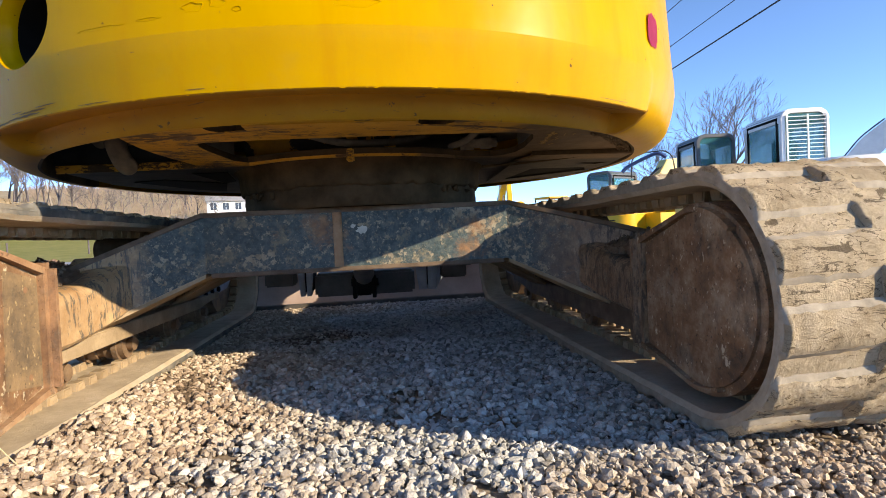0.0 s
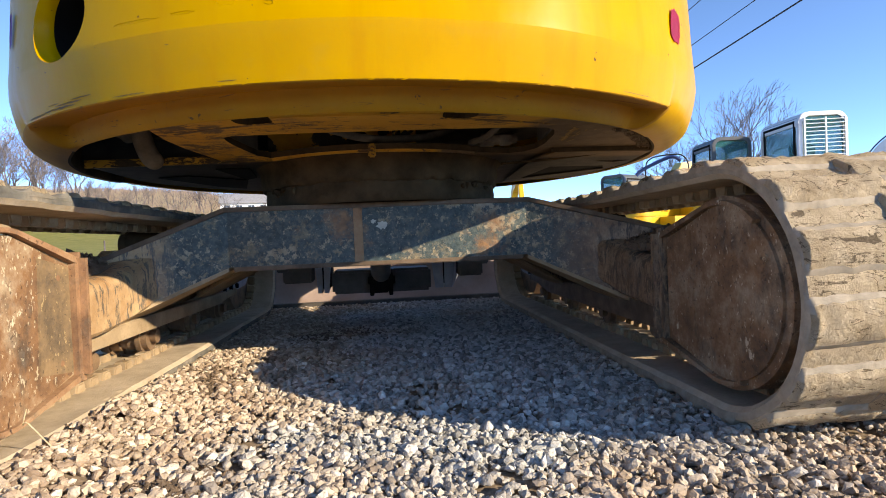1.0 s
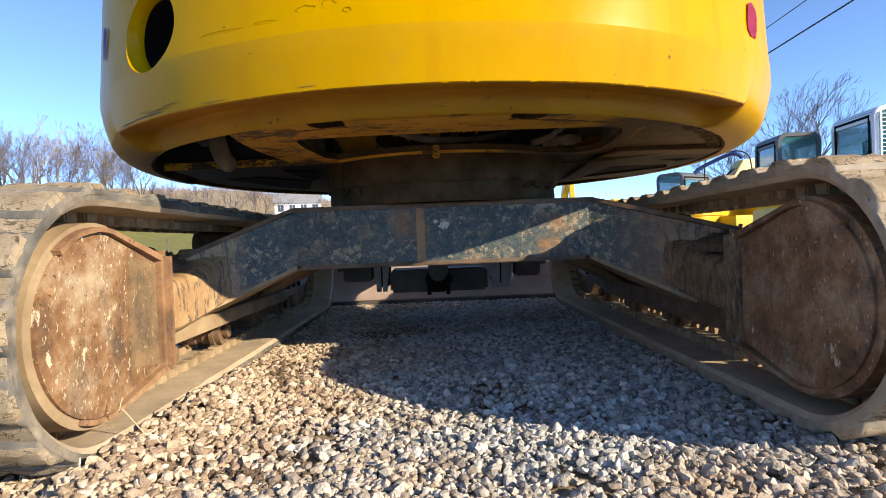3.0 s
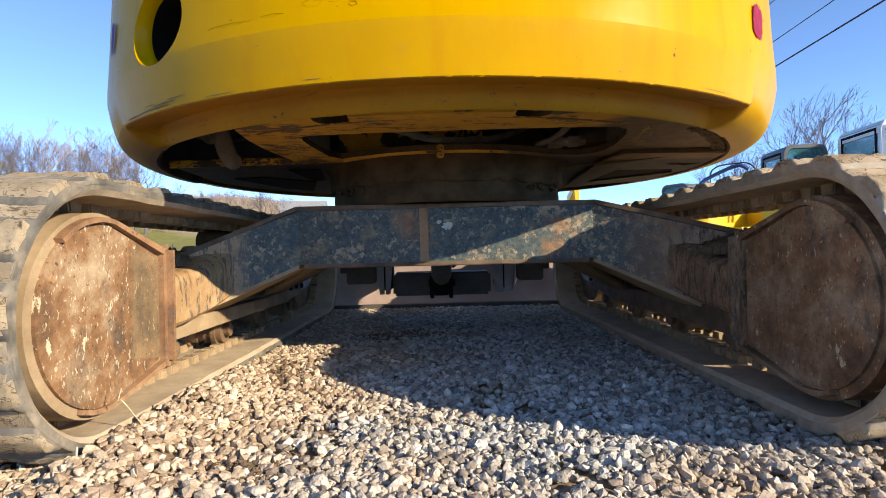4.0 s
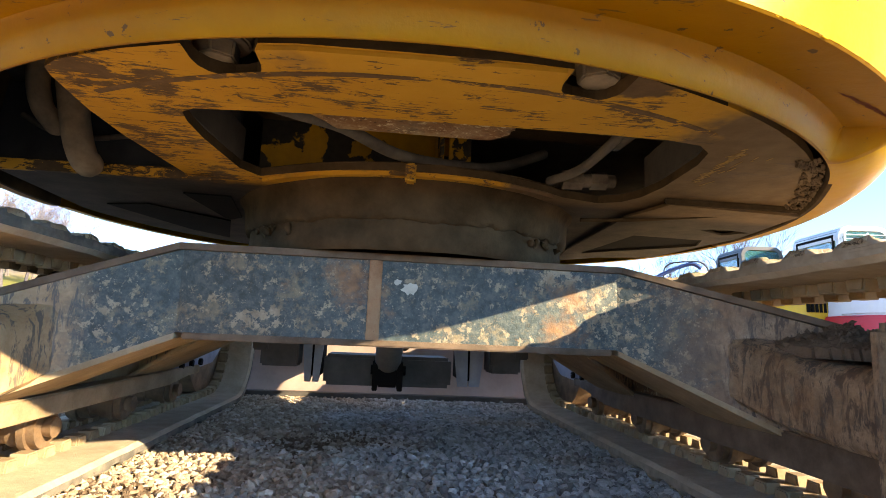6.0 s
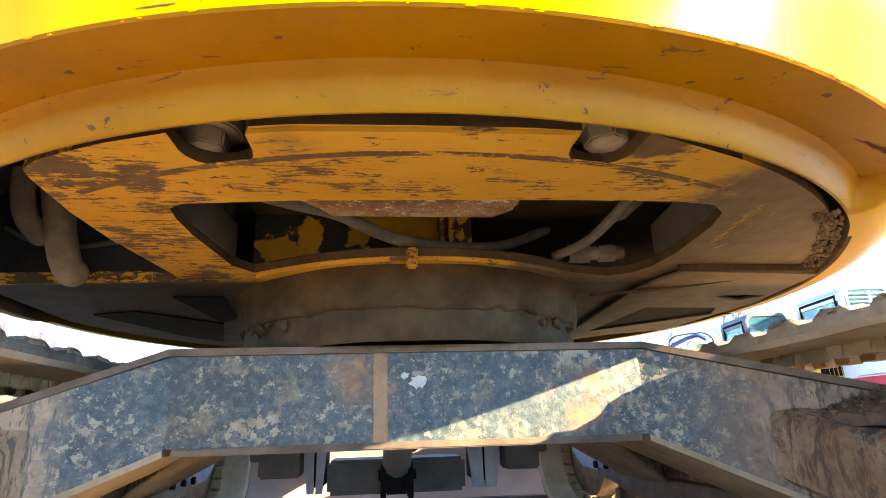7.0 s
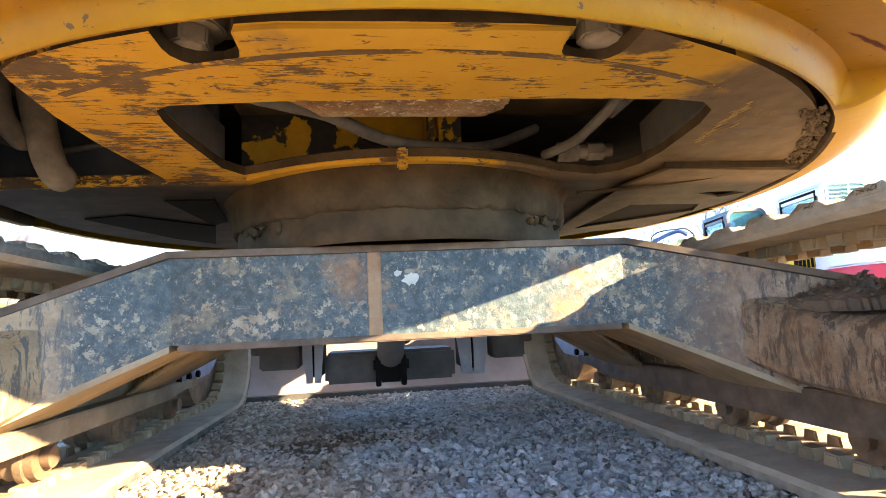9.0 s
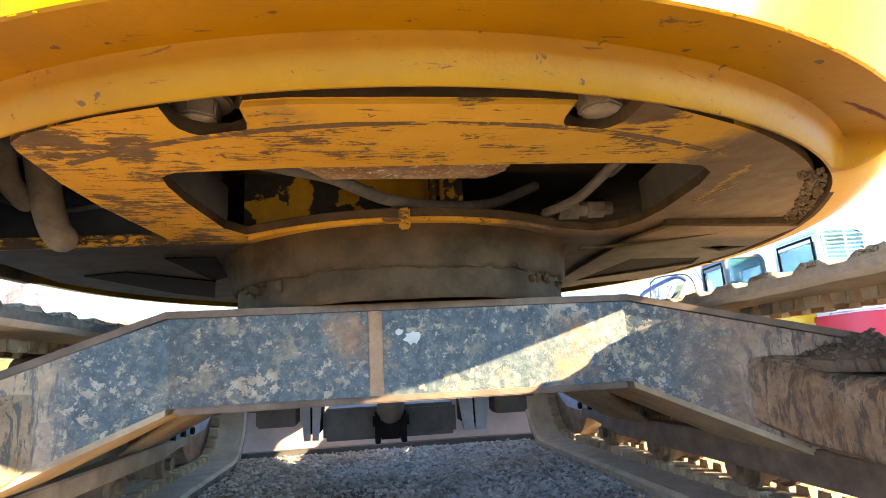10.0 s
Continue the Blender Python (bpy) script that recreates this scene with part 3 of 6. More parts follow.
def make_gravel():
    """Loose crushed stone as one sheet of separate angular pieces."""
    rng = np.random.default_rng(7)
    g = (1 + 5 ** 0.5) / 2
    ico = np.array([(-1, g, 0), (1, g, 0), (-1, -g, 0), (1, -g, 0), (0, -1, g), (0, 1, g), (0, -1, -g), (0, 1, -g), (g, 0, -1), (g, 0, 1), (-g, 0, -1), (-g, 0, 1)]) / 1.9
    tri = np.array([(0, 11, 5), (0, 5, 1), (0, 1, 7), (0, 7, 10), (0, 10, 11), (1, 5, 9), (5, 11, 4), (11, 10, 2), (10, 7, 6), (7, 1, 8),
                    (3, 9, 4), (3, 4, 2), (3, 2, 6), (3, 6, 8), (3, 8, 9), (4, 9, 5), (2, 4, 11), (6, 2, 10), (8, 6, 7), (9, 8, 1)])
    spots = []
    for x0, x1, y0, y1, step, size in ((-0.98, 1.45, 0.45, 2.1, 0.0112, 0.0070), (-0.80, 0.80, 2.1, 4.15, 0.0150, 0.0090), (-2.6, 2.6, 4.15, 7.0, 0.045, 0.018),
                                       (1.45, 4.6, -1.5, 6.6, 0.042, 0.016), (1.15, 1.75, 2.1, 4.15, 0.035, 0.015), (-3.2, -0.98, -1.0, 4.6, 0.042, 0.016), (-0.98, 1.45, -1.6, 0.45, 0.034, 0.014)):
        for x in np.arange(x0, x1, step):
            for y in np.arange(y0, y1, step):
                soil = noise.noise(Vector((x * 4.5, y * 4.5, 3.0))) + 0.5 * noise.noise(Vector((x * 13, y * 13, 7.0)))
                soil += 0.22 * smooth01((x - 0.15) / 0.5) * smooth01((1.25 - y) / 0.2) + 0.15 * smooth01((-0.2 - x) / 0.3)
                far = math.hypot((x - 0.6) / 3.9, (y - 2.4) / 4.4) + 0.25 * noise.noise(Vector((x * 0.9, y * 0.9, 1.0)))
                if step > 0.03 and rng.random() < smooth01((far - 0.55) / 0.4):
                    continue
                if step < 0.014 and soil > 0.38 and rng.random() < 0.75:
                    continue
                spots.append((x + rng.uniform(-0.6, 0.6) * step, y + rng.uniform(-0.6, 0.6) * step, size * rng.choice((0.5, 0.75, 0.95, 1.1, 1.35)) * rng.uniform(0.85, 1.15)))
    extra = [(rng.uniform(-0.78, 0.9), rng.uniform(0.5, 2.2), 0.0088 * rng.uniform(0.7, 1.6)) for _ in range(3600)]
    verts, faces = [], []
    for k, (x, y, s) in enumerate(spots + extra):
        v = np.sign(ico) * np.abs(ico) ** rng.uniform(0.55, 1.0) * (1 + rng.uniform(-0.32, 0.32, (12, 1))) * s * np.array([rng.uniform(0.95, 1.45), rng.uniform(0.75, 1.1), rng.uniform(0.55, 0.85)])
        q = Euler((rng.normal(0, 0.45), rng.normal(0, 0.45), rng.uniform(-3, 3))).to_matrix()
        v = v @ np.array(q).T
        lift = near_heap(x, y) if math.hypot(x, y) < 4 else 0.0
        verts.append(v + np.array([x, y, lift + s * rng.uniform(-0.25, 0.40) + (0.006 if k >= len(spots) else 0)]))
        faces.append(tri + 12 * k)
    me = bpy.data.meshes.new("gravel")
    v, f = np.concatenate(verts), np.concatenate(faces)
    me.from_pydata(v.tolist(), [], f.tolist())
    me.polygons.foreach_set("use_smooth", np.repeat(rng.random(len(me.polygons) // 20) < 0.12, 20))
    me.materials.append(STONE)
    tagged(new("gravel", me), "loose grey and tan crushed stone gravel", "gravel", kind="stuff")


make_gravel()

# ---- the excavator ----
EX = thing("excavator", "yellow tracked excavator seen from behind, parked on gravel", "excavator", (CX, CY, 0))
EX["world_parts"] = 1

# counterweight: turned rear shell with a proud panel, a lip under it and an oval hole
WX, WY = -0.012, 2.36  # middle of the rear shell's curve


def rear(alpha, r, z):
    """A point on the rear shell: alpha degrees from straight back towards the right."""
    a = radians(alpha)
    r *= 1 - 0.009 * smooth01((abs(alpha) - 44) / 14)
    return (WX + r * math.sin(a), WY - r * math.cos(a), z)


UPPER = [(1.06, 1.60), (1.155, 1.60), (1.180, 1.57), (1.187, 1.50), (1.200, 1.35), (1.211, 1.20), (1.2145, 1.14), (1.2168, 1.10), (1.219, 1.06), (1.2218, 1.02), (1.2245, 0.98), (1.2280, 0.94)]
PANEL = UPPER + [(1.2310, 0.905), (1.2295, 0.893), (1.2255, 0.870), (1.2210, 0.845), (1.2170, 0.822), (1.2130, 0.798), (1.2115, 0.7885), (1.208, 0.786), (1.180, 0.789), (1.150, 0.794), (1.122, 0.799),
                 (1.1145, 0.800), (1.111, 0.796), (1.107, 0.785), (1.100, 0.766), (1.094, 0.753), (1.089, 0.748), (1.084, 0.749), (1.081, 0.756), (1.08, 0.80), (1.06, 1.0)]
SIDE = UPPER + [(1.2285, 0.905), (1.2262, 0.893), (1.2225, 0.870), (1.2170, 0.847), (1.2100, 0.822), (1.2015, 0.800), (1.197, 0.793), (1.191, 0.785), (1.179, 0.775), (1.164, 0.7655), (1.148, 0.758),
                (1.135, 0.753), (1.126, 0.7500), (1.117, 0.748), (1.108, 0.747), (1.100, 0.747), (1.092, 0.7475), (1.084, 0.749), (1.081, 0.756), (1.08, 0.80), (1.06, 1.0)]
HOLE_A, HOLE_Z, HOLE_W, HOLE_H = -35.0, 0.992, 5.15, 0.098


LINER = []


def make_counterweight():
    bm = bmesh.new()
    angles = [-96 + 2 * k for k in range(23)] + [-51 + 0.3 * k for k in range(17)] + [-45.9 + 0.75 * k for k in range(115)] + [39.9 + 0.25 * k for k in range(12)] + [43.2 + 2 * k for k in range(27)]
    grid = []
    for a in angles:
        col = []
        for p, q in zip(PANEL, SIDE):
            # the proud panel ends in a rounded upper corner
            pull = 1.6 * (1 - math.sqrt(max(0.0, 1 - smooth01((p[1] - 0.86) / 0.045) ** 2)))
            w = smooth01((a + 50.0 - pull) / 4.5) * smooth01((42.9 - pull - a) / 1.8)
            col.append(bm.verts.new(rear(a, w * p[0] + (1 - w) * q[0], w * p[1] + (1 - w) * q[1])))
        grid.append(col)
    # finer rows round the hole come from a cut
    for a, b in zip(grid, grid[1:]):
        for j in range(len(PANEL) - 1):
            bm.faces.new((a[j], a[j + 1], b[j + 1], b[j]))
    for col in (grid[0], grid[-1]):
        bm.faces.new(col)
    shell = [f for f in bm.faces if abs(math.degrees(math.atan2(f.calc_center_median().x - WX, WY - f.calc_center_median().y)) - HOLE_A) < 9 and 0.80 < f.calc_center_median().z < 1.19
             and (f.calc_center_median().xy - Vector((WX, WY))).length > 1.17]
    bmesh.ops.subdivide_edges(bm, edges=list({e for f in shell for e in f.edges}), cuts=2, use_grid_fill=True)

    def where(p):
        a = math.degrees(math.atan2(p.x - WX, WY - p.y))
        return (a - HOLE_A) / HOLE_W, (p.z - HOLE_Z) / HOLE_H, (p.xy - Vector((WX, WY))).length

    gone = [f for f in bm.faces if math.hypot(*where(f.calc_center_median())[:2]) < 1 and where(f.calc_center_median())[2] > 1.17]
    bmesh.ops.delete(bm, geom=gone, context="FACES")
    rim = [e for e in bm.edges if e.is_boundary and math.hypot(*where(e.verts[0].co)[:2]) < 1.5 and where(e.verts[0].co)[2] > 1.17]
    for v in {v for e in rim for v in e.verts}:
        u, w, r = where(v.co)
        k = 1 / max(math.hypot(u, w), 1e-6)
        v.co = rear(HOLE_A + u * k * HOLE_W, r, HOLE_Z + w * k * HOLE_H)
    for depth, shrink in ((0.004, 0.98), (0.012, 0.92), (0.024, 0.88), (0.034, 0.88)):
        made = bmesh.ops.extrude_edge_only(bm, edges=rim)["geom"]
        rim = [g for g in made if isinstance(g, bmesh.types.BMEdge)]
        for v in (g for g in made if isinstance(g, bmesh.types.BMVert)):
            u, w, r = where(v.co)
            k = shrink / max(math.hypot(u, w), 1e-6)
            v.co = rear(HOLE_A + u * k * HOLE_W, 1.219 - depth, HOLE_Z + w * k * HOLE_H)
    roughen(bm, 0.0012, 4.0)
    liner = bmesh.new()
    rows = []
    for depth, k in ((0.030, 0.89), (0.10, 0.97), (0.15, 1.0)):
        rows.append([liner.verts.new(rear(HOLE_A + k * HOLE_W * math.cos(2 * math.pi * j / 40), 1.217 - depth, HOLE_Z + k * HOLE_H * math.sin(2 * math.pi * j / 40))) for j in range(40)])
    for a, b in zip(rows, rows[1:]):
        for j in range(40):
            liner.faces.new((a[j], a[(j + 1) % 40], b[(j + 1) % 40], b[j]))
    liner.faces.new(rows[-1])
    LINER.append(liner)
    ob = part("counterweight", bm, YELLOW, EX, "glossy yellow counterweight with scuffed lower edge", smooth=32)
    for e in ob.data.edges:
        ends = [ob.data.vertices[v].co for v in e.vertices]
        if all(abs(p.z - 0.905) < 0.004 and abs(p.x) < 0.6 and (p.xy - Vector((WX, WY))).length > 1.17 for p in ends):
            e.use_edge_sharp = True
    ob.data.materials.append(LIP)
    ob.data.materials.append(GRIME_SHADE)
    for f in ob.data.polygons:
        # inner wall coloured dark for the shade in the slot behind the lip
        if (f.center.xy - Vector((WX, WY))).length < 1.0825 and f.center.z < 1.02:
            f.material_index = 2
            continue
        # shaded underside takes the darker dusty lip yellow, the sunlit flank stays plain
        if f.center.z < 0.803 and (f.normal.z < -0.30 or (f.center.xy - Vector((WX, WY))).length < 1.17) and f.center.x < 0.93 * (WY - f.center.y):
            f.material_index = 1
    return ob


CW = make_counterweight()
# liner is black so that its colour gives the hole its shade
part("hole_liner", LINER[0], BLACK, CW, "black liner for the shade inside the oval hole", smooth=50)
bm = bmesh.new()
tube(bm, [rear(HOLE_A - 1.5, 1.11, 0.885), rear(HOLE_A - 0.4, 1.13, 0.935), rear(HOLE_A + 0.8, 1.11, 0.975)], 0.012)
part("hose_end", bm, HOSE, CW, smooth=50)


def paint_patch(name, mat, a0, z0, w, h, seed, label):
    """A thin brushed patch of marking paint that lies on the shell."""
    rng = random.Random(seed)
    bm = bmesh.new()
    ring = []
    for k in range(28):
        t = 2 * math.pi * k / 28
        s = 1 + rng.uniform(-0.10, 0.10)
        u, v = math.copysign(abs(math.cos(t)) ** 0.7, math.cos(t)) * s, math.copysign(abs(math.sin(t)) ** 0.8, math.sin(t)) * s
        ring.append(bm.verts.new(rear(a0 + w * u + 0.12 * w * math.sin(3 * v), 1.2280 - 0.045 * (z0 + h * v - 0.99), z0 + h * v)))
    mid = bm.verts.new(rear(a0, 1.2280, z0))
    for k in range(28):
        bm.faces.new((mid, ring[k], ring[(k + 1) % 28]))
    bmesh.ops.solidify(bm, geom=bm.faces, thickness=0.0012)
    return part(name, bm, mat, CW, label)


paint_patch("paint_mark", MAGENTA, 42.4, 1.006, 1.6, 0.046, 3, "brushed magenta paint mark")
paint_patch("paint_mark", PURPLE, -48.4, 1.035, 1.0, 0.045, 5, "brushed purple paint mark")

# drips under the crease, scuffs at the corner, chips and old paint blisters
rng = random.Random(11)
for k in range(60):
    bm = bmesh.new()
    a = 41 - 64 * rng.random() ** 1.5
    bmesh.ops.create_icosphere(bm, subdivisions=2, radius=rng.uniform(0.0004, 0.0009), matrix=Matrix.Translation(rear(a, 1.2110, 0.7875 + rng.uniform(-0.0015, 0.002))) @ Euler((0, 0, radians(a))).to_matrix().to_4x4() @ Matrix.Diagonal((rng.uniform(2, 8), 1.2, 1.3, 1)))
    part("paint_drip", bm, YELLOW, CW, smooth=60)
for a, z, w, h, seed in ((-36.5, 0.796, 3.4, 0.0026, 1), (-34.5, 0.802, 2.6, 0.0018, 2), (-32, 0.808, 1.8, 0.0012, 3), (-42, 0.794, 2.4, 0.0024, 4), (-37.5, 0.807, 1.2, 0.0010, 5), (-19.4, 0.880, 0.25, 0.003, 6), (-13.6, 0.797, 1.0, 0.0012, 7), (-25, 0.793, 2.2, 0.0012, 8), (33, 0.796, 3.0, 0.0010, 9)):
    bm = bmesh.new()
    r2 = random.Random(seed)
    n = 22
    top, low = [], []
    for k in range(n + 1):
        t = 2 * k / n - 1
        swell = math.sqrt(max(0.0, 1 - t * t))
        mid = z + r2.uniform(-0.3, 0.3) * h
        for row, sg in ((top, 1), (low, -1)):
            row.append(bm.verts.new(rear(a + w * t, 1.2316 - 0.170 * max(0.0, 0.905 - mid), mid + sg * h * swell * r2.uniform(0.4, 1.2) + sg * 0.0002)))
    for k in range(n):
        bm.faces.new((top[k], top[k + 1], low[k + 1], low[k]))
    bmesh.ops.solidify(bm, geom=bm.faces, thickness=0.0015)
    part("scuff", bm, SCUFF, CW, "dark scrape in the paint")
for a, z, w, h in ((2.0, 0.952, 2.0, 0.013), (-13.0, 0.952, 1.0, 0.009), (-10.6, 0.958, 0.7, 0.011), (-8.8, 0.942, 0.4, 0.005), (-23.0, 0.935, 2.6, 0.003), (-17.5, 0.938, 1.2, 0.003)):
    bm = bmesh.new()
    loop = []
    for k in range(13):
        t = 2 * math.pi * k / 12
        j = 1 + 0.18 * math.sin(5 * t + a)
        loop.append(rear(a + w * j * math.cos(t), 1.2312 - 0.085 * (z - 0.905), z + h * j * math.sin(t)))
    tube(bm, loop, 0.0007, 5)
    part("paint_blister", bm, YELLOW, CW, smooth=60)

# a red-brown scrape along the panel's underside
bm = bmesh.new()
r2 = random.Random(4)
rows = []
for k in range(19):
    t = k / 18
    r, w = 1.148 + 0.034 * t + 0.0015 * r2.uniform(-1, 1), (0.0006 + 0.0045 * math.sin(math.pi * t) ** 0.7) * r2.uniform(0.7, 1.2)
    rows.append([bm.verts.new(rear(31.7 + 7.5 * t, q, 0.7987 - 0.1724 * (q - 1.122))) for q in (r - w, r + w)])
for a, b in zip(rows, rows[1:]):
    bm.faces.new((a[0], a[1], b[1], b[0]))
bmesh.ops.solidify(bm, geom=bm.faces, thickness=0.0015)
part("scuff", bm, RED_SCRAPE, CW, "red-brown scrape under the panel's edge")

# bolts that hold the counterweight
BOLTS = ((-0.329, 1.446, 0.004), (0.222, 1.396, 0.000))
NOTCHES = ((-0.299, 1.396), (0.206, 1.372))


def make_bolt(x, y, up):
    bm = bmesh.new()
    rod(bm, (x, y, 0.824 + up), (x, y, 0.806 + up), 0.050, 0.047, 28)
    rod(bm, (x, y, 0.807 + up), (x, y, 0.780 + up), 0.034, 0.032, 6)
    rod(bm, (x, y, 0.781 + up), (x, y, 0.776 + up), 0.029, 0.020, 18)
    bmesh.ops.bevel(bm, geom=[e for e in bm.edges if e.calc_face_angle(0) > 0.5], offset=0.003, segments=2, affect="EDGES")
    roughen(bm, 0.0008, 60)
    part("bolt", bm, HOSE_DUST, EX, "large dusty hexagon bolt with washer", smooth=40)


for x, y, up in BOLTS:
    make_bolt(x, y, up)

# revolving deck with its opening
def notch(x, y, r, y_edge):
    return [(x - r, y_edge), (x - r, y)] + [(x - r * math.cos(math.pi * k / 8), y + r * math.sin(math.pi * k / 8)) for k in range(1, 8)] + [(x + r, y), (x + r, y_edge)]


def make_deck():
    outer = [(-0.573, 1.490), (-0.566, 1.462), (-0.535, 1.434), (-0.476, 1.404), (-0.43, 1.383)] + notch(NOTCHES[0][0], NOTCHES[0][1], 0.046, 1.354) + [(-0.245, 1.334), (-0.195, 1.326), (-0.04, 1.321), (0.10, 1.320)]
    outer += notch(NOTCHES[1][0], NOTCHES[1][1], 0.045, 1.324) + [(0.31, 1.348)]
    outer += [rear(a, 1.060, 0)[:2] for a in range(20, 262, 4)]
    outer += [(-1.02, 2.06), (-0.56, 2.035), (-0.555, 2.0), (-0.582, 1.75), (-0.584, 1.62)]
    hole = [(-0.430, 1.640), (-0.424, 1.598), (-0.40, 1.578), (-0.232, 1.560), (0.0, 1.550), (0.217, 1.544), (0.41, 1.545), (0.475, 1.558), (0.511, 1.592), (0.532, 1.662), (0.550, 1.834), (0.545, 1.93), (0.52, 1.99), (0.47, 2.02)]
    hole += [around(a, 0.567, 0)[:2] for a in range(40, -38, -6)] + [(-0.375, 1.985), (-0.409, 1.926), (-0.429, 1.73)]
    bm = bmesh.new()
    plate(bm, outer, [hole], 0.760, 0.780)
    deck = part("revolving_deck", bm, YELLOW_WORN, EX, "scratched yellow deck plate with dirt", smooth=20)
    # cut edges coloured dark for the shade in opening, notches and front slot
    deck.data.materials.append(GRIME_SHADE)
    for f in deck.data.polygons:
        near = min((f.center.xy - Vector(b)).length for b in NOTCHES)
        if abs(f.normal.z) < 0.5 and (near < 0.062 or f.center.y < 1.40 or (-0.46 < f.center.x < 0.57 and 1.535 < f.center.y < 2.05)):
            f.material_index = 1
    return deck


DECK = make_deck()
bm = bmesh.new()
plate(bm, [(-0.247, 1.339), (-0.195, 1.330), (-0.04, 1.325), (0.152, 1.323), (0.156, 1.378), (0.0, 1.372), (-0.15, 1.378), (-0.247, 1.392)], [], 0.753, 0.7595)
part("wear_strip", bm, YELLOW_WORN, DECK, smooth=20)
bm = bmesh.new()
turned(bm, [(1.036, 0.7597), (1.034, 0.758), (1.025, 0.758), (1.023, 0.7597)], -31, 27, 60)
part("scraped_rib", bm, YELLOW_SCRAPED, DECK, "scraped rib with chipped paint", smooth=20)
# fresh scratches that cut through the dirt beside the opening
rng = random.Random(21)
for k in range(40):
    bm = bmesh.new()
    t = rng.random()
    x, y = 0.545 + 0.075 * t ** 1.5 + rng.gauss(0, 0.012), 1.58 + 0.18 * rng.random() + 0.02 * t
    if k < 8:
        x, y = 0.535 + rng.gauss(0, 0.012), 1.585 + rng.gauss(0, 0.014)
    x = max(x, 0.53 + 0.15 * (y - 1.56) + 0.03)
    a, half, w = radians(rng.gauss(-72, 14)), rng.uniform(0.003, 0.022), rng.uniform(0.0003, 0.0012) * (2.6 if k < 8 else 1)
    ring = [(x + math.cos(a) * half * u - math.sin(a) * w * v, y + math.sin(a) * half * u + math.cos(a) * w * v) for u, v in ((-1, 0), (-0.4, 0.7 + rng.random()), (0.2, 0.4), (0.6, 1.0), (1, 0), (0.5, -0.7), (0.1, -1.0), (-0.5, -0.3))]
    plate(bm, ring, [], 0.7588, 0.7602)
    part("scratch_mark", bm, SCRATCH, DECK, "fresh yellow scratch through the dirt")
# side walls of the opening and the void, dark inside of the house
bm = bmesh.new()
for a, b in (((-0.438, 1.625), (-0.415, 1.95)), ((0.522, 1.60), (0.560, 1.93)), ((-0.40, 1.57), (0.48, 1.537))):
    d = (Vector(b) - Vector(a)).normalized()
    nrm = Vector((-d.y, d.x)) * 0.006
    prism(bm, [tuple(Vector(a) + nrm), tuple(Vector(b) + nrm), tuple(Vector(b) - nrm), tuple(Vector(a) - nrm)], 0.779, 0.86)
part("opening_wall", bm, DARK_STEEL, DECK, "dark web plates around the opening")
# dark plate that stands for the unlit inside of the house
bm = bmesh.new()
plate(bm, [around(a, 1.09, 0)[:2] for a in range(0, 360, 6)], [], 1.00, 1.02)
part("house_floor", bm, DARK_STEEL, EX, "dark plate closing the house above the open deck")
bm = bmesh.new()
turned(bm, [(1.075, 0.75), (1.100, 0.75), (1.155, 0.80), (1.175, 0.86), (1.18, 1.55), (1.145, 1.59), (0.0, 1.59)], 94, 266, 60)
part("house_shell", bm, YELLOW, EX, "plain yellow side panels of the upper house", smooth=35)
bm = bmesh.new()
plate(bm, [around(a, 1.06, 0)[:2] for a in range(0, 360, 6)], [], 1.575, 1.588)
part("house_roof", bm, YELLOW, EX, "yellow top plate over the engine")
# yellow edge of the deck behind the void
bm = bmesh.new()
prism(bm, [(-1.02, 2.062), (-0.50, 2.036), (-0.50, 2.026), (-1.02, 2.050)], 0.752, 0.778)
part("deck_edge", bm, YELLOW_CHIPPED, DECK, "chipped yellow edge strip")
# flange ring around the slewing bearing
bm = bmesh.new()
turned(bm, [(0.552, 0.752), (0.560, 0.752), (0.560, 0.772), (0.552, 0.772), (0.552, 0.752)], -42, 37, 60)
part("seal_band", bm, YELLOW_WORN, EX, "yellow clamping band with chipped paint", smooth=30)
bm = bmesh.new()
box(bm, (-0.012, -0.02, -0.022), (0.012, 0.012, 0.02), 0.004, Matrix.Translation(around(-2.5, 0.560, 0.757)) @ Euler((0, 0, radians(-2.5))).to_matrix().to_4x4())
part("band_clamp", bm, YELLOW_WORN, EX, smooth=30)
bm = bmesh.new()
turned(bm, [(0.57, 0.778), (0.535, 0.772), (0.515, 0.764), (0.502, 0.752), (0.496, 0.738), (0.494, 0.722), (0.493, 0.706), (0.492, 0.690), (0.489, 0.676), (0.484, 0.668), (0.470, 0.665)], 0, 360, 240, True)
roughen(bm, 0.004, 9)
for v in bm.verts:
    if v.co.z < 0.69:
        v.co.z += 0.010 * noise.noise(v.co * 30) + 0.006 * noise.noise(v.co * 90)
part("bearing_skirt", bm, GRIME_SHADE, EX, "greasy dark skirt of the slewing bearing", smooth=60)
bm = bmesh.new()
turned(bm, [(0.475, 0.676), (0.476, 0.66), (0.478, 0.63), (0.476, 0.606), (0.466, 0.597)], 0, 360, 96, True)
roughen(bm, 0.003, 14)
part("bearing_ring", bm, GRIME_SHADE, EX, "grimy slewing ring under its skirt", smooth=60)
rng = random.Random(4)
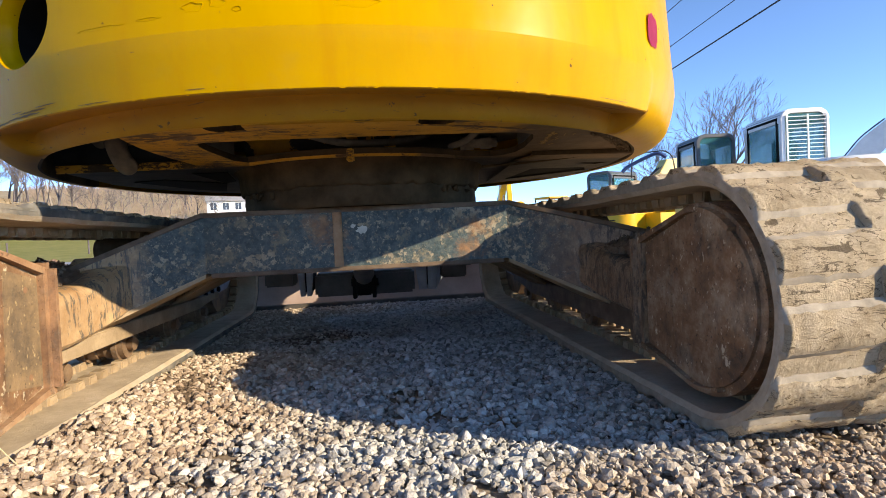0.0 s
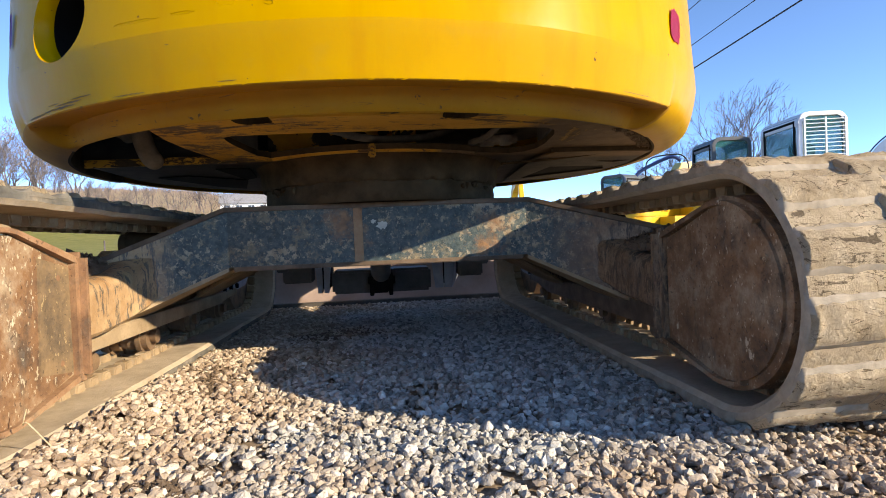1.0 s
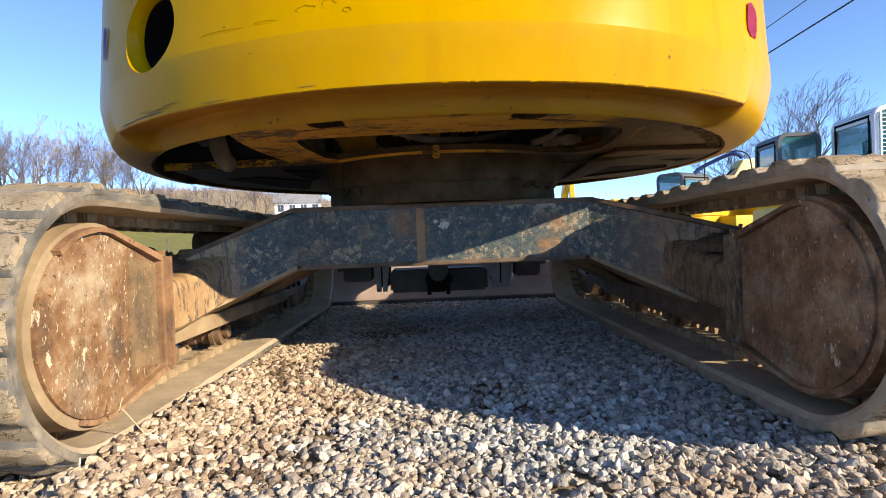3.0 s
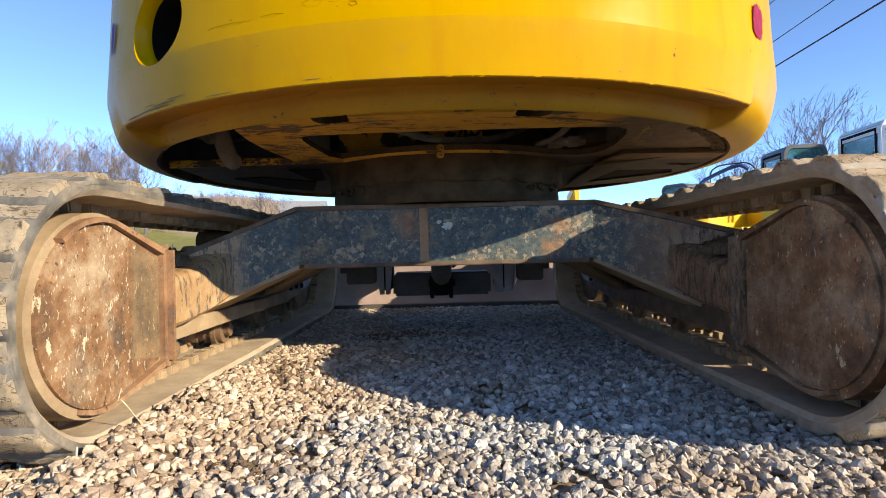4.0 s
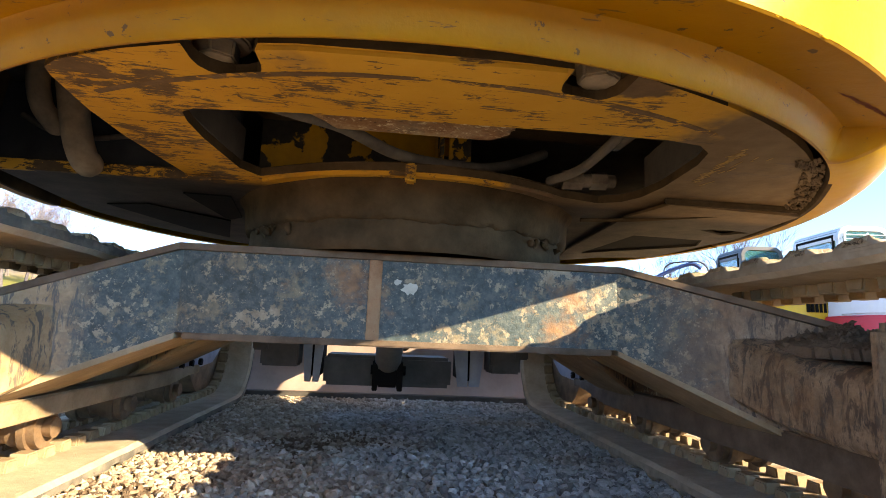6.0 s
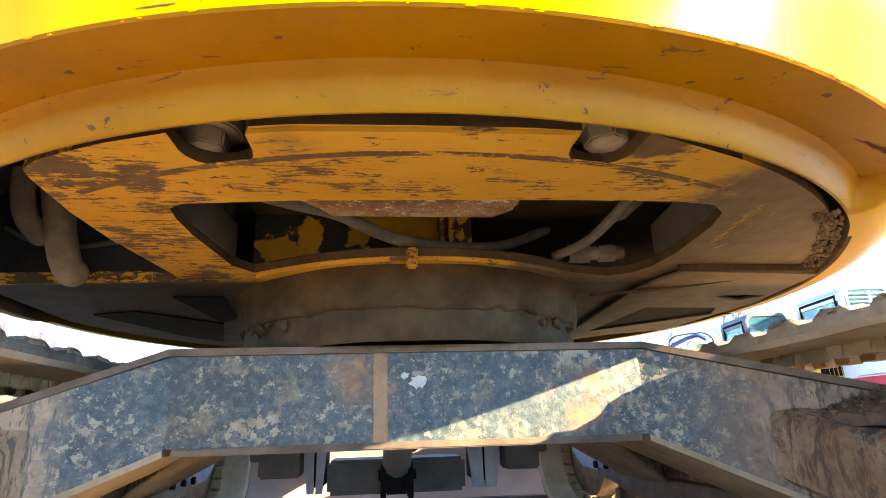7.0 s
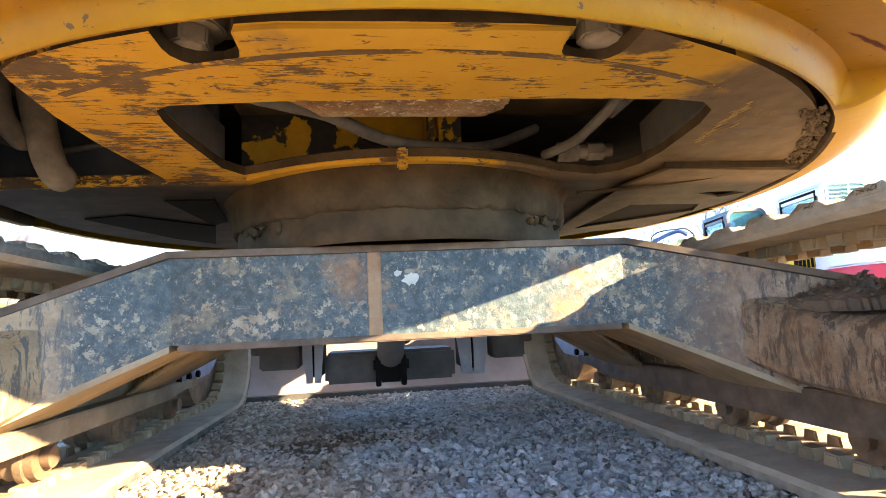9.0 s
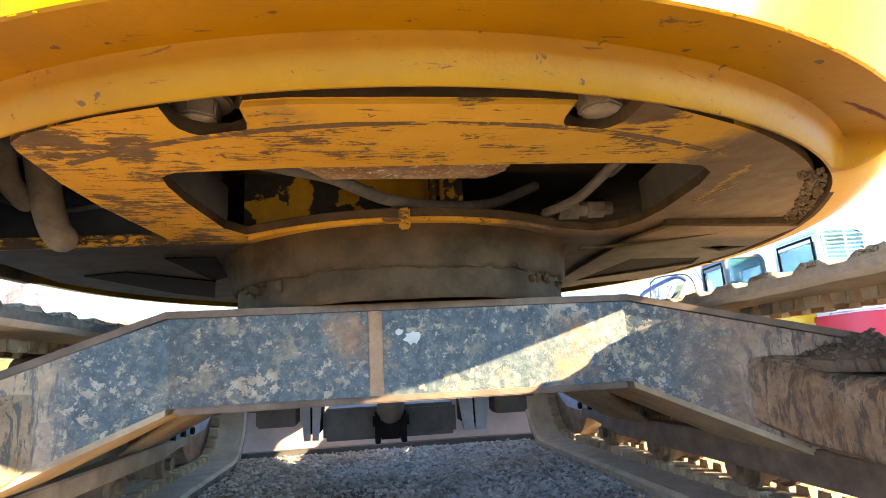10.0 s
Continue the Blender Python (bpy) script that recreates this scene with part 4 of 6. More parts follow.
for k in range(14):
    a = rng.choice((-1, 1)) * rng.uniform(38, 75)
    bm = bmesh.new()
    s = rng.uniform(0.005, 0.011)
    bmesh.ops.create_icosphere(bm, subdivisions=2, radius=s, matrix=Matrix.Translation(around(a, 0.482 + rng.uniform(-0.006, 0.006), 0.655 + rng.uniform(-0.012, 0.006))))
    roughen(bm, 0.012, 60)
    part("grease_lump", bm, GRIME_SHADE, EX, smooth=60)

# hoses and plates seen through the opening
def hose(points, r, label="", mat=HOSE):
    bm = bmesh.new()
    tube(bm, points, r, 12)
    bmesh.ops.create_uvsphere(bm, u_segments=12, v_segments=8, radius=r, matrix=Matrix.Translation(points[-1]))
    return part("hose", bm, mat, EX, label, smooth=60)


hose([(-0.34, 1.66, 0.90), (-0.30, 1.63, 0.81), (-0.25, 1.66, 0.80), (-0.17, 1.76, 0.815), (-0.06, 1.86, 0.80), (0.06, 1.93, 0.805), (0.2, 2.0, 0.83), (0.34, 2.08, 0.90)], 0.013, "grey hose across the opening")
hose([(0.44, 1.66, 0.95), (0.42, 1.72, 0.86), (0.37, 1.85, 0.80), (0.32, 1.95, 0.79)], 0.011)
hose([(0.52, 1.72, 0.99), (0.49, 1.78, 0.90), (0.45, 1.86, 0.86)], 0.014)
bm = bmesh.new()
rod(bm, (0.355, 1.965, 0.80), (0.405, 1.960, 0.80), 0.024, seg=6)
rod(bm, (0.405, 1.960, 0.80), (0.425, 1.958, 0.80), 0.018, seg=16)
rod(bm, (0.425, 1.958, 0.80), (0.465, 1.954, 0.80), 0.023, seg=6)
rod(bm, (0.465, 1.954, 0.80), (0.485, 1.952, 0.80), 0.017, seg=16)
roughen(bm, 0.001, 50)
part("hose_fitting", bm, STEEL, EX, "dull steel hose coupling", smooth=40)
bm = bmesh.new()
box(bm, (-0.40, 2.07, 0.79), (0.11, 2.085, 1.0))
box(bm, (0.045, 1.93, 0.79), (0.055, 2.07, 1.0))
box(bm, (0.075, 2.00, 0.79), (0.13, 2.012, 1.0))
part("web_plate", bm, PATCHY, EX, "chipped yellow web plates inside the deck")
bm = bmesh.new()
prism(bm, [(-0.26, 1.63), (0.16, 1.61), (0.17, 1.70), (0.13, 1.745), (-0.19, 1.75), (-0.25, 1.71)], 0.802, 0.83, bevel=0.010)
roughen(bm, 0.004, 20)
part("drain_pan", bm, RUST, EX, "rusty drain pan", smooth=40)
# thick bent hose and pipes in the void beside the deck
hose([(-0.815, 1.96, 0.99), (-0.81, 1.965, 0.94), (-0.805, 1.972, 0.90), (-0.798, 1.98, 0.85), (-0.788, 1.987, 0.805), (-0.777, 1.993, 0.775), (-0.768, 1.997, 0.764)], 0.032, "thick dusty hose hanging from the house", HOSE_DUST)
hose([(-0.88, 1.95, 0.99), (-0.876, 1.955, 0.93), (-0.865, 1.965, 0.88), (-0.84, 1.98, 0.845)], 0.024, mat=HOSE_DUST)
hose([(-0.72, 1.80, 0.90), (-0.66, 1.86, 0.86), (-0.60, 1.93, 0.83), (-0.52, 1.97, 0.85)], 0.012)
hose([(-0.95, 1.74, 0.94), (-0.80, 1.70, 0.92), (-0.66, 1.68, 0.93), (-0.58, 1.66, 0.97)], 0.014, mat=CABLE)
# bulkhead blue is set very dark to carry the shade of the void
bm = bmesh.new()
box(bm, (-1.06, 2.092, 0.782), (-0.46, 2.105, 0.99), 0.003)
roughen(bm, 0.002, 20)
bulk = part("inner_bulkhead", bm, VOID_BLUE, EX, "dark blue-grey bulkhead inside the house", smooth=30)
for pts in ([(-0.98, 2.085, 0.90), (-0.90, 2.07, 0.86), (-0.80, 2.075, 0.85), (-0.66, 2.08, 0.88)], [(-0.72, 2.08, 0.95), (-0.68, 2.07, 0.86), (-0.62, 2.075, 0.82), (-0.52, 2.08, 0.83)]):
    bm = bmesh.new()
    tube(bm, pts, 0.007, 8)
    part("wire", bm, HOSE, bulk, smooth=60)
# added sheet whose dark brown gives the shade inside the opening its tone
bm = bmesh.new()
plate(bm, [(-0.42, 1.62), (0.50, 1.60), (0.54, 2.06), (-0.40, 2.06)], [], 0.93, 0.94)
part("opening_backing", bm, GRIME_SHADE, EX, "dark brown sheet added above the opening")
# right-hand underside: guard sheet, flange, lozenge opening and rods
bm = bmesh.new()
plate(bm, [(0.62, 1.93), (0.985, 1.96), (1.04, 2.3), (1.0, 2.78), (0.64, 2.95), (0.58, 2.1)], [[(0.86, 2.202), (0.905, 2.172), (1.012, 2.195), (0.962, 2.258)], [(0.72, 2.345), (0.96, 2.358), (1.005, 2.47), (0.70, 2.78)]], 0.7455, 0.7525)
part("guard_sheet", bm, YELLOW_WORN, EX, "dirt-covered guard sheet with a lozenge opening", smooth=20)
bm = bmesh.new()
box(bm, (0.60, 1.917, 0.745), (0.955, 1.927, 0.760), 0.003)
part("guard_flange", bm, GRIME_SHADE, EX, smooth=30)
# flat black sheet behind the cut-out, in place of the recess's shade
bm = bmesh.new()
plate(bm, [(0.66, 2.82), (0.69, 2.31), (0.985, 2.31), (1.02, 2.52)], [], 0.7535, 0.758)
part("recess_sheet", bm, BLACK, EX, "black sheet for a shaded recess in the underside")
bm = bmesh.new()
for k in range(420):
    a, r = rng.uniform(42, 68), 1.074 - 0.040 * rng.random() ** 2
    s = rng.uniform(0.0012, 0.0042)
    bmesh.ops.create_icosphere(bm, subdivisions=1, radius=s, matrix=Matrix.Translation(rear(a, r, 0.757 - 0.3 * s)))
roughen(bm, 0.004, 90)
part("caked_dirt", bm, MUD_DARK, EX, "crumbly dirt packed against the lip", smooth=70)
# two flat black sheets drawn where openings lie in shade
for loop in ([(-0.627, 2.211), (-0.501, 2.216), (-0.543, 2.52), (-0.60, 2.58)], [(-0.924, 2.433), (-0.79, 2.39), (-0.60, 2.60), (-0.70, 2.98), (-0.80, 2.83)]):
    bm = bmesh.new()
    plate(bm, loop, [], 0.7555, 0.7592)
    part("recess_sheet", bm, BLACK, EX, "black sheet for a shaded opening in the underside")
hose([(0.46, 2.12, 0.735), (0.62, 2.10, 0.742), (0.80, 2.02, 0.75)], 0.005, mat=GRIME_SHADE)
hose([(-0.55, 3.0, 0.74), (-0.48, 2.9, 0.70), (-0.40, 2.8, 0.695), (-0.30, 2.75, 0.74)], 0.009)

# ---- centre frame with splayed legs ----
def make_centre():
    bm = bmesh.new()
    box(bm, (-0.548, 2.04, 0.385), (0.53, 2.80, 0.585))
    body = part("centre_frame", bm, BEAM, EX, "chipped blue-grey steel centre frame with rust", smooth=20)
    bm = bmesh.new()
    outline = [(-0.556, 2.028), (0.538, 2.028), (0.97, 1.812), (1.0, 1.88), (0.60, 2.42), (1.0, 2.96), (0.97, 3.03), (0.538, 2.81), (-0.556, 2.81), (-0.97, 3.03), (-1.0, 2.96), (-0.60, 2.42), (-1.0, 1.88), (-0.97, 1.812)]

    def top(x):
        s = max(0.0, abs(x + 0.009) - 0.545)
        return 0.598 - (0.306 if x > 0 else 0.47) * s

    low = [bm.verts.new((x, y, top(x) - 0.016)) for x, y in outline]
    up = [bm.verts.new((x, y, top(x))) for x, y in outline]
    ring = len(outline)
    for vs in (low, up):
        bm.faces.new([vs[k] for k in (0, 1, 4, 7, 8, 11)])
        bm.faces.new([vs[k] for k in (1, 2, 3, 4)])
        bm.faces.new([vs[k] for k in (4, 5, 6, 7)])
        bm.faces.new([vs[k] for k in (8, 9, 10, 11)])
        bm.faces.new([vs[k] for k in (11, 12, 13, 0)])
    for k in range(ring):
        j = (k + 1) % ring
        bm.faces.new((low[k], low[j], up[j], up[k]))
    part("top_plate", bm, EDGE, body, "dusty brown top plate edge", smooth=15)
    # legs
    for side in (-1, 1):
        for front in (0, 1):
            bm = bmesh.new()
            y = lambda v: v if not front else 2 * CY - v
            x_in, x_out = (0.53 if side > 0 else 0.548), 1.04
            bot = 0.235 if side > 0 else 0.265
            cross = [((x_in, 2.04), 0.598, 0.385), ((x_out, 1.785), 0.442 if side > 0 else 0.375, bot - 0.105)]
            rows = []
            for (x, yy), zt, zb in cross:
                t = (x - x_in) / (x_out - x_in)
                back = 0.34 - 0.10 * t
                rows.append([bm.verts.new((side * xx, y(yv), z)) for xx, yv, z in ((x, yy, zt - 0.016), (x, yy, zb), (x - 0.06 * t, yy + back, zb + 0.015), (x - 0.06 * t, yy + back, zt - 0.016))])
            for k in range(4):
                j = (k + 1) % 4
                bm.faces.new((rows[0][k], rows[0][j], rows[1][j], rows[1][k]))
            bm.faces.new(rows[0])
            bm.faces.new(rows[1])
            bmesh.ops.subdivide_edges(bm, edges=bm.edges, cuts=6, use_grid_fill=True)
            leg = part("leg", bm, BEAM, body, "blue-grey steel leg with rust and dried mud", smooth=25)
            bm = bmesh.new()
            rows = []
            for (x, yy), zt, zb in cross:
                t = (x - x_in) / (x_out - x_in)
                rows.append([bm.verts.new((side * xx, y(yv), z)) for xx, yv, z in
                             ((x, yy - 0.008, zb - 0.001), (x, yy - 0.008, zb - 0.015), (x - 0.05 * t, yy + 0.42 - 0.10 * t, zb + 0.005), (x - 0.05 * t, yy + 0.42 - 0.10 * t, zb + 0.018))])
            for k in range(4):
                j = (k + 1) % 4
                bm.faces.new((rows[0][k], rows[0][j], rows[1][j], rows[1][k]))
            bm.faces.new(rows[0])
            bm.faces.new(rows[1])
            part("bottom_flange", bm, DUSTY_STEEL, leg, "dust-covered lower flange", smooth=20)
    # seam strip, bottom plate and a pale flake of paint
    bm = bmesh.new()
    box(bm, (-0.106, 2.033, 0.384), (-0.074, 2.041, 0.582), 0.002)
    roughen(bm, 0.0006, 40)
    part("seam_strip", bm, RUST_SMOOTH, body, "rust-brown vertical seam strip", smooth=30)
    bm = bmesh.new()
    box(bm, (-0.53, 2.028, 0.370), (0.512, 2.82, 0.386), 0.003)
    part("bottom_plate", bm, EDGE, body, "dusty bottom plate", smooth=30)
    rng = random.Random(5)
    for x, z, r in ((-0.006, 0.515, 0.020), (-0.034, 0.530, 0.010)):
        bm = bmesh.new()
        ring = [(x + r * rng.uniform(0.6, 1.3) * math.cos(t), z + 0.75 * r * rng.uniform(0.6, 1.3) * math.sin(t)) for t in [2 * math.pi * k / 18 for k in range(18)]]
        prism(bm, ring, 2.0385, 2.0402, "y")
        part("paint_flake", bm, PALE, body, "pale grey patch of bare primer")
    return body


CENTRE = make_centre()

# ---- tracks ----
REAR_Y, FRONT_Y, AXLE_Z, BELT_IN, BELT_OUT = 1.23, 3.66, 0.308, 0.260, 0.291
STRAIGHT = FRONT_Y - REAR_Y
MEAN_R = 0.30
LOOP = 2 * STRAIGHT + 2 * math.pi * MEAN_R


def on_loop(s, r):
    """Place and outward turn on the track's loop: s metres along it, r from the axle line."""
    s %= LOOP
    if s < STRAIGHT:
        return REAR_Y + s, AXLE_Z + r, 0.0
    s -= STRAIGHT
    if s < math.pi * MEAN_R:
        a = s / MEAN_R
        return FRONT_Y + r * math.sin(a), AXLE_Z + r * math.cos(a), a
    s -= math.pi * MEAN_R
    if s < STRAIGHT:
        return FRONT_Y - s, AXLE_Z - r, math.pi
    a = math.pi + (s - STRAIGHT) / MEAN_R
    return REAR_Y + r * math.sin(a), AXLE_Z + r * math.cos(a), a


def lug_mesh(name, x0, x1, length, height, taper, side_taper, mat, seed, skew=0.0, top_mat=None, nx=12, ny=7, rough=0.0035, power=0.6, place=None):
    """A worn tread block on the plane z = 0: a rounded swelling with crumbled edges."""
    off = Vector((seed * 3.1, seed * 1.7, 0))
    verts, faces, full = [], [], []
    for i in range(nx + 1):
        for j in range(ny + 1):
            u, v = i / nx, j / ny
            # rows gather towards the shoulders
            su, sv = 0.5 - 0.5 * math.cos(math.pi * u), 0.5 - 0.5 * math.cos(math.pi * v)
            edge = min(1.0, sv * length / max(taper, 1e-4), (1 - sv) * length / max(taper, 1e-4)) ** power
            side = min(1.0, su * (x1 - x0) / max(side_taper, 1e-4), (1 - su) * (x1 - x0) / max(side_taper, 1e-4)) ** power
            p = Vector((x0 + (x1 - x0) * su, (sv - 0.5) * length + skew * (su - 0.5), 0))
            z = -0.008 + (height + 0.008) * edge * side
            d = 0.6 * noise.noise_vector(p * 18 + off) + 0.6 * noise.noise_vector(p * 55 + off) + 0.5 * noise.noise_vector(p * 120 + off)
            q = (p.x + rough * 0.6 * d.x * (0 < i < nx), p.y + rough * d.y, z + rough * d.z * edge * side)
            verts.append(place(*q) if place else q)
            full.append(edge * side)
    for i in range(nx):
        for j in range(ny):
            a = i * (ny + 1) + j
            faces.append((a, a + ny + 1, a + ny + 2, a + 1))
    me = bpy.data.meshes.new(name)
    me.from_pydata(verts, [], faces)
    for f in me.polygons:
        f.use_smooth = True
        f.material_index = 1 if top_mat and sum(full[v] for v in f.vertices) > 2.6 else 0
    me.materials.append(mat)
    if top_mat:
        me.materials.append(top_mat)
    return me


def tooth_mesh(name, width, length, height, slope, mat):
    """A steel guide tooth with sloping ends and softened edges."""
    bm = bmesh.new()
    prism(bm, [(-length / 2, -0.006), (length / 2, -0.006), (length / 2 - slope, height), (-length / 2 + slope, height)], -width / 2, width / 2, "x", 0.004)
    bmesh.ops.recalc_face_normals(bm, faces=bm.faces)
    me = bpy.data.meshes.new(name)
    bm.to_mesh(me)
    bm.free()
    me.materials.append(mat)
    return me


def at_loop(s, r, x=0.0):
    y, z, a = on_loop(s, r)
    return Matrix.Translation((x, y, z)) @ Euler((-a, 0, 0)).to_matrix().to_4x4()


WIDTH, INNER = 0.45, 0.765
MID = INNER + WIDTH / 2


def make_track(side):
    mat = RUBBER_MUD if side > 0 else RUBBER
    words = "mud-caked rubber track with worn tread blocks" if side > 0 else "grey dusty rubber track with worn tread blocks"
    bm = bmesh.new()
    hw = WIDTH / 2
    section = [(-hw, BELT_IN + 0.012), (-hw + 0.012, BELT_IN), (-0.10, BELT_IN - 0.004), (0.10, BELT_IN - 0.004), (hw - 0.012, BELT_IN), (hw, BELT_IN + 0.012),
               (hw, BELT_OUT - 0.002), (hw - 0.002, BELT_OUT), (0.0, BELT_OUT + 0.001), (-hw + 0.002, BELT_OUT), (-hw, BELT_OUT - 0.002)]
    n = 190
    rows = []
    for k in range(n):
        s = LOOP * k / n
        row = []
        for x, r in section:
            y, z, a = on_loop(s, r)
            sag = 0.010 * math.sin(math.pi * s / STRAIGHT) if s < STRAIGHT else 0
            row.append(bm.verts.new((side * MID + x, y, z - sag)))
        rows.append(row)
    for a, b in zip(rows, rows[1:] + rows[:1]):
        for j in range(len(section)):
            bm.faces.new((a[j], a[(j + 1) % len(section)], b[(j + 1) % len(section)], b[j]))
    roughen(bm, 0.0025, 12)
    belt = part("rubber_track", bm, mat, EX, words, smooth=40)
    belt.data.materials.append(DUST_BELT)
    belt.data.materials.append(MUD)
    for f in belt.data.polygons:
        if f.index % len(section) < 5:
            f.material_index = 1
        elif f.index % len(section) in (7, 8):
            f.material_index = 2
    if side < 0:
        for y, z in ((1.108, 0.044), (1.130, 0.036), (1.146, 0.031), (1.166, 0.025)):
            bm = bmesh.new()
            box(bm, (-0.7662, y - 0.0018, z - 0.011), (-0.7632, y + 0.0018, z + 0.011))
            part("scratch_mark", bm, PALE, belt, "short pale scratch")
    tread = MUD
    count = 48
    pitch = LOOP / count

    def droop(s):
        return 0.010 * math.sin(math.pi * (s % LOOP) / STRAIGHT) if s % LOOP < STRAIGHT else 0.0

    def on_belt(s):
        def put(x, y, z):
            yy, zz, _ = on_loop(s + y, BELT_OUT - 0.001 + z)
            return side * MID + x, yy, zz - droop(s + y)
        return put

    for k in range(count):
        for row, x0, x1, shift, skew in ((0, -hw - 0.001, 0.020, 0.06, 0.012), (1, -0.020, hw + 0.001, 0.06 + pitch / 2, -0.012)):
            block = lug_mesh("tread_block", x0, x1, 0.122, 0.017, 0.036, 0.003, mat, 2 * k + row, skew, tread, nx=22, ny=14, rough=0.0080, power=0.8, place=on_belt(k * pitch + shift))
            part("tread_block", block, None, belt)
    guide = tooth_mesh("guide_lug", 0.044, 0.056, 0.031, 0.007, DUSTY_STEEL)
    rib = lug_mesh("core_rib", -0.074, 0.074, 0.058, 0.003, 0.010, 0.010, DUST_BELT, 3, nx=5, ny=5, rough=0.001)
    for k in range(88):
        s = k * LOOP / 88 + 0.02
        sag = 0.010 * math.sin(math.pi * (s % LOOP) / STRAIGHT) if s % LOOP < STRAIGHT else 0
        for dx in (-0.072, 0.072):
            part("guide_lug", guide, None, belt, at=Matrix.Translation((0, 0, -sag)) @ at_loop(s, BELT_IN + 0.001, side * MID + dx) @ Euler((math.pi, 0, 0)).to_matrix().to_4x4())
        for dx in (-0.145, 0.145):
            part("core_rib", rib, None, belt, at=Matrix.Translation((0, 0, -sag)) @ at_loop(s, BELT_IN + 0.003, side * MID + dx) @ Euler((math.pi, 0, 0)).to_matrix().to_4x4())
    return belt


def make_track_frame(side):
    X = lambda v: side * v
    span = lambda a, b: (min(X(a), X(b)), max(X(a), X(b)))
    # sunlit left gets paler finishes, shaded right darker ones, so colour carries the light
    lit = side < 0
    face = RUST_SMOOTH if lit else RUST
    bm = bmesh.new()
    lo, hi = span(0.90, 1.12)
    prism(bm, [(1.45, 0.205), (3.45, 0.205), (3.45, 0.36), (3.2, 0.425), (1.75, 0.425), (1.45, 0.43)], lo, hi, "x", 0.006)
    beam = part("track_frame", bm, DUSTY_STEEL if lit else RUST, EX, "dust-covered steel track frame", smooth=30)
    bm = bmesh.new()
    lo, hi = span(0.845, 0.90)
    prism(bm, [(1.56, 0.172 if lit else 0.145), (2.9, 0.172 if lit else 0.150), (3.1, 0.19), (3.25, 0.19), (3.25, 0.225), (1.56, 0.225)], lo, hi, "x", 0.004)
    part("lower_rail", bm, DUSTY_STEEL if lit else EDGE, beam, smooth=30)
    # added rail, not a known part, that keeps sun off the belt's inside
    bm = bmesh.new()
    lo, hi = span(1.085, 1.12)
    prism(bm, [(1.60, 0.118), (3.3, 0.118), (3.4, 0.16), (3.4, 0.215), (1.50, 0.215)], lo, hi, "x", 0.004)
    part("sun_stop_rail", bm, EDGE, beam, smooth=30)
    # final drive guard: drum behind a rounded cover plate
    cy, cz, R = 1.248, 0.303, 0.205

    def dee(r, y_end, z_top, z_bot):
        pts = [(y_end, z_top)]
        a0, a1 = math.radians(78), math.radians(285)
        for k in range(29):
            a = a0 + (a1 - a0) * k / 28
            pts.append((cy + r * math.cos(a), cz + r * math.sin(a)))
        pts.append((y_end, z_bot))
        return pts

    bm = bmesh.new()
    lo, hi = span(0.802, 1.06)
    prism(bm, dee(R + 0.022, 1.53, 0.452, 0.128), lo, hi, "x", 0.006)
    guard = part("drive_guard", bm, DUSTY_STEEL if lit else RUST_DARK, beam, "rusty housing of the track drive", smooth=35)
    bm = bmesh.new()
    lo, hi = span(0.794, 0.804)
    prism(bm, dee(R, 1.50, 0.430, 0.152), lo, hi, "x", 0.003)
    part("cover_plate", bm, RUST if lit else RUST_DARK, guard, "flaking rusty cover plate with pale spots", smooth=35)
    bm = bmesh.new()
    lo, hi = span(0.7915, 0.796)
    prism(bm, [(1.362, 0.178), (1.498, 0.158), (1.498, 0.424), (1.375, 0.452)], lo, hi, "x", 0.0015)
    part("edge_plate", bm, OLIVE_RUST if lit else RUST_DARK, guard, "olive-stained plate beside the cover", smooth=30)
    # rim bars over the top and under the bottom
    pts = dee(R + 0.012, 1.525, 0.448, 0.134)
    inn = dee(R + 0.001, 1.525, 0.430, 0.150)
    lo, hi = span(0.782, 0.803)
    for k0, k1 in ((0, 9), (24, len(pts))):
        bm = bmesh.new()
        loops = [[bm.verts.new((xx, a, b)) for a, b in p[k0:k1]] for xx, p in ((hi, pts), (lo, pts), (lo, inn), (hi, inn))]
        for a, b in zip(loops, loops[1:] + loops[:1]):
            for k in range(k1 - k0 - 1):
                bm.faces.new((a[k], a[k + 1], b[k + 1], b[k]))
        for k in (0, -1):
            bm.faces.new([q[k] for q in loops])
        roughen(bm, 0.002, 25)
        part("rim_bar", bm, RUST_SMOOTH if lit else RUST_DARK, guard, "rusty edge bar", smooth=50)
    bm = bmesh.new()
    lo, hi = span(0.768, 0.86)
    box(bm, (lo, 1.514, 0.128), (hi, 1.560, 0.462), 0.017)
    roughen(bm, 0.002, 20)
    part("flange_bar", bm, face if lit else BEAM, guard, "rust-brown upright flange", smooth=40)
    for y, z in ((1.45, 0.40), (1.45, 0.19), (1.10, 0.20), (1.09, 0.39)):
        bm = bmesh.new()
        rod(bm, (X(0.796), y, z), (X(0.7905), y, z), 0.010, 0.008, 6)
        part("plate_bolt", bm, face, guard, smooth=30)
    # tube of the frame leg where it bends into the track frame
    bm = bmesh.new()
    marks = [(0.745, 1.950, 0.462, 0.292), (0.766, 1.910, 0.436, 0.272), (0.780, 1.83, 0.408, 0.250), (0.787, 1.74, 0.392, 0.234), (0.790, 1.64, 0.386, 0.227), (0.790, 1.53, 0.384, 0.225)]
    rows = []
    for k in range(5 * 4 + 1):
        a, b, t = marks[min(k // 4, 4)], marks[min(k // 4, 4) + 1], (k - 4 * min(k // 4, 4)) / 4
        xf, yf, zt, zb = (u + (v - u) * t for u, v in zip(a, b))
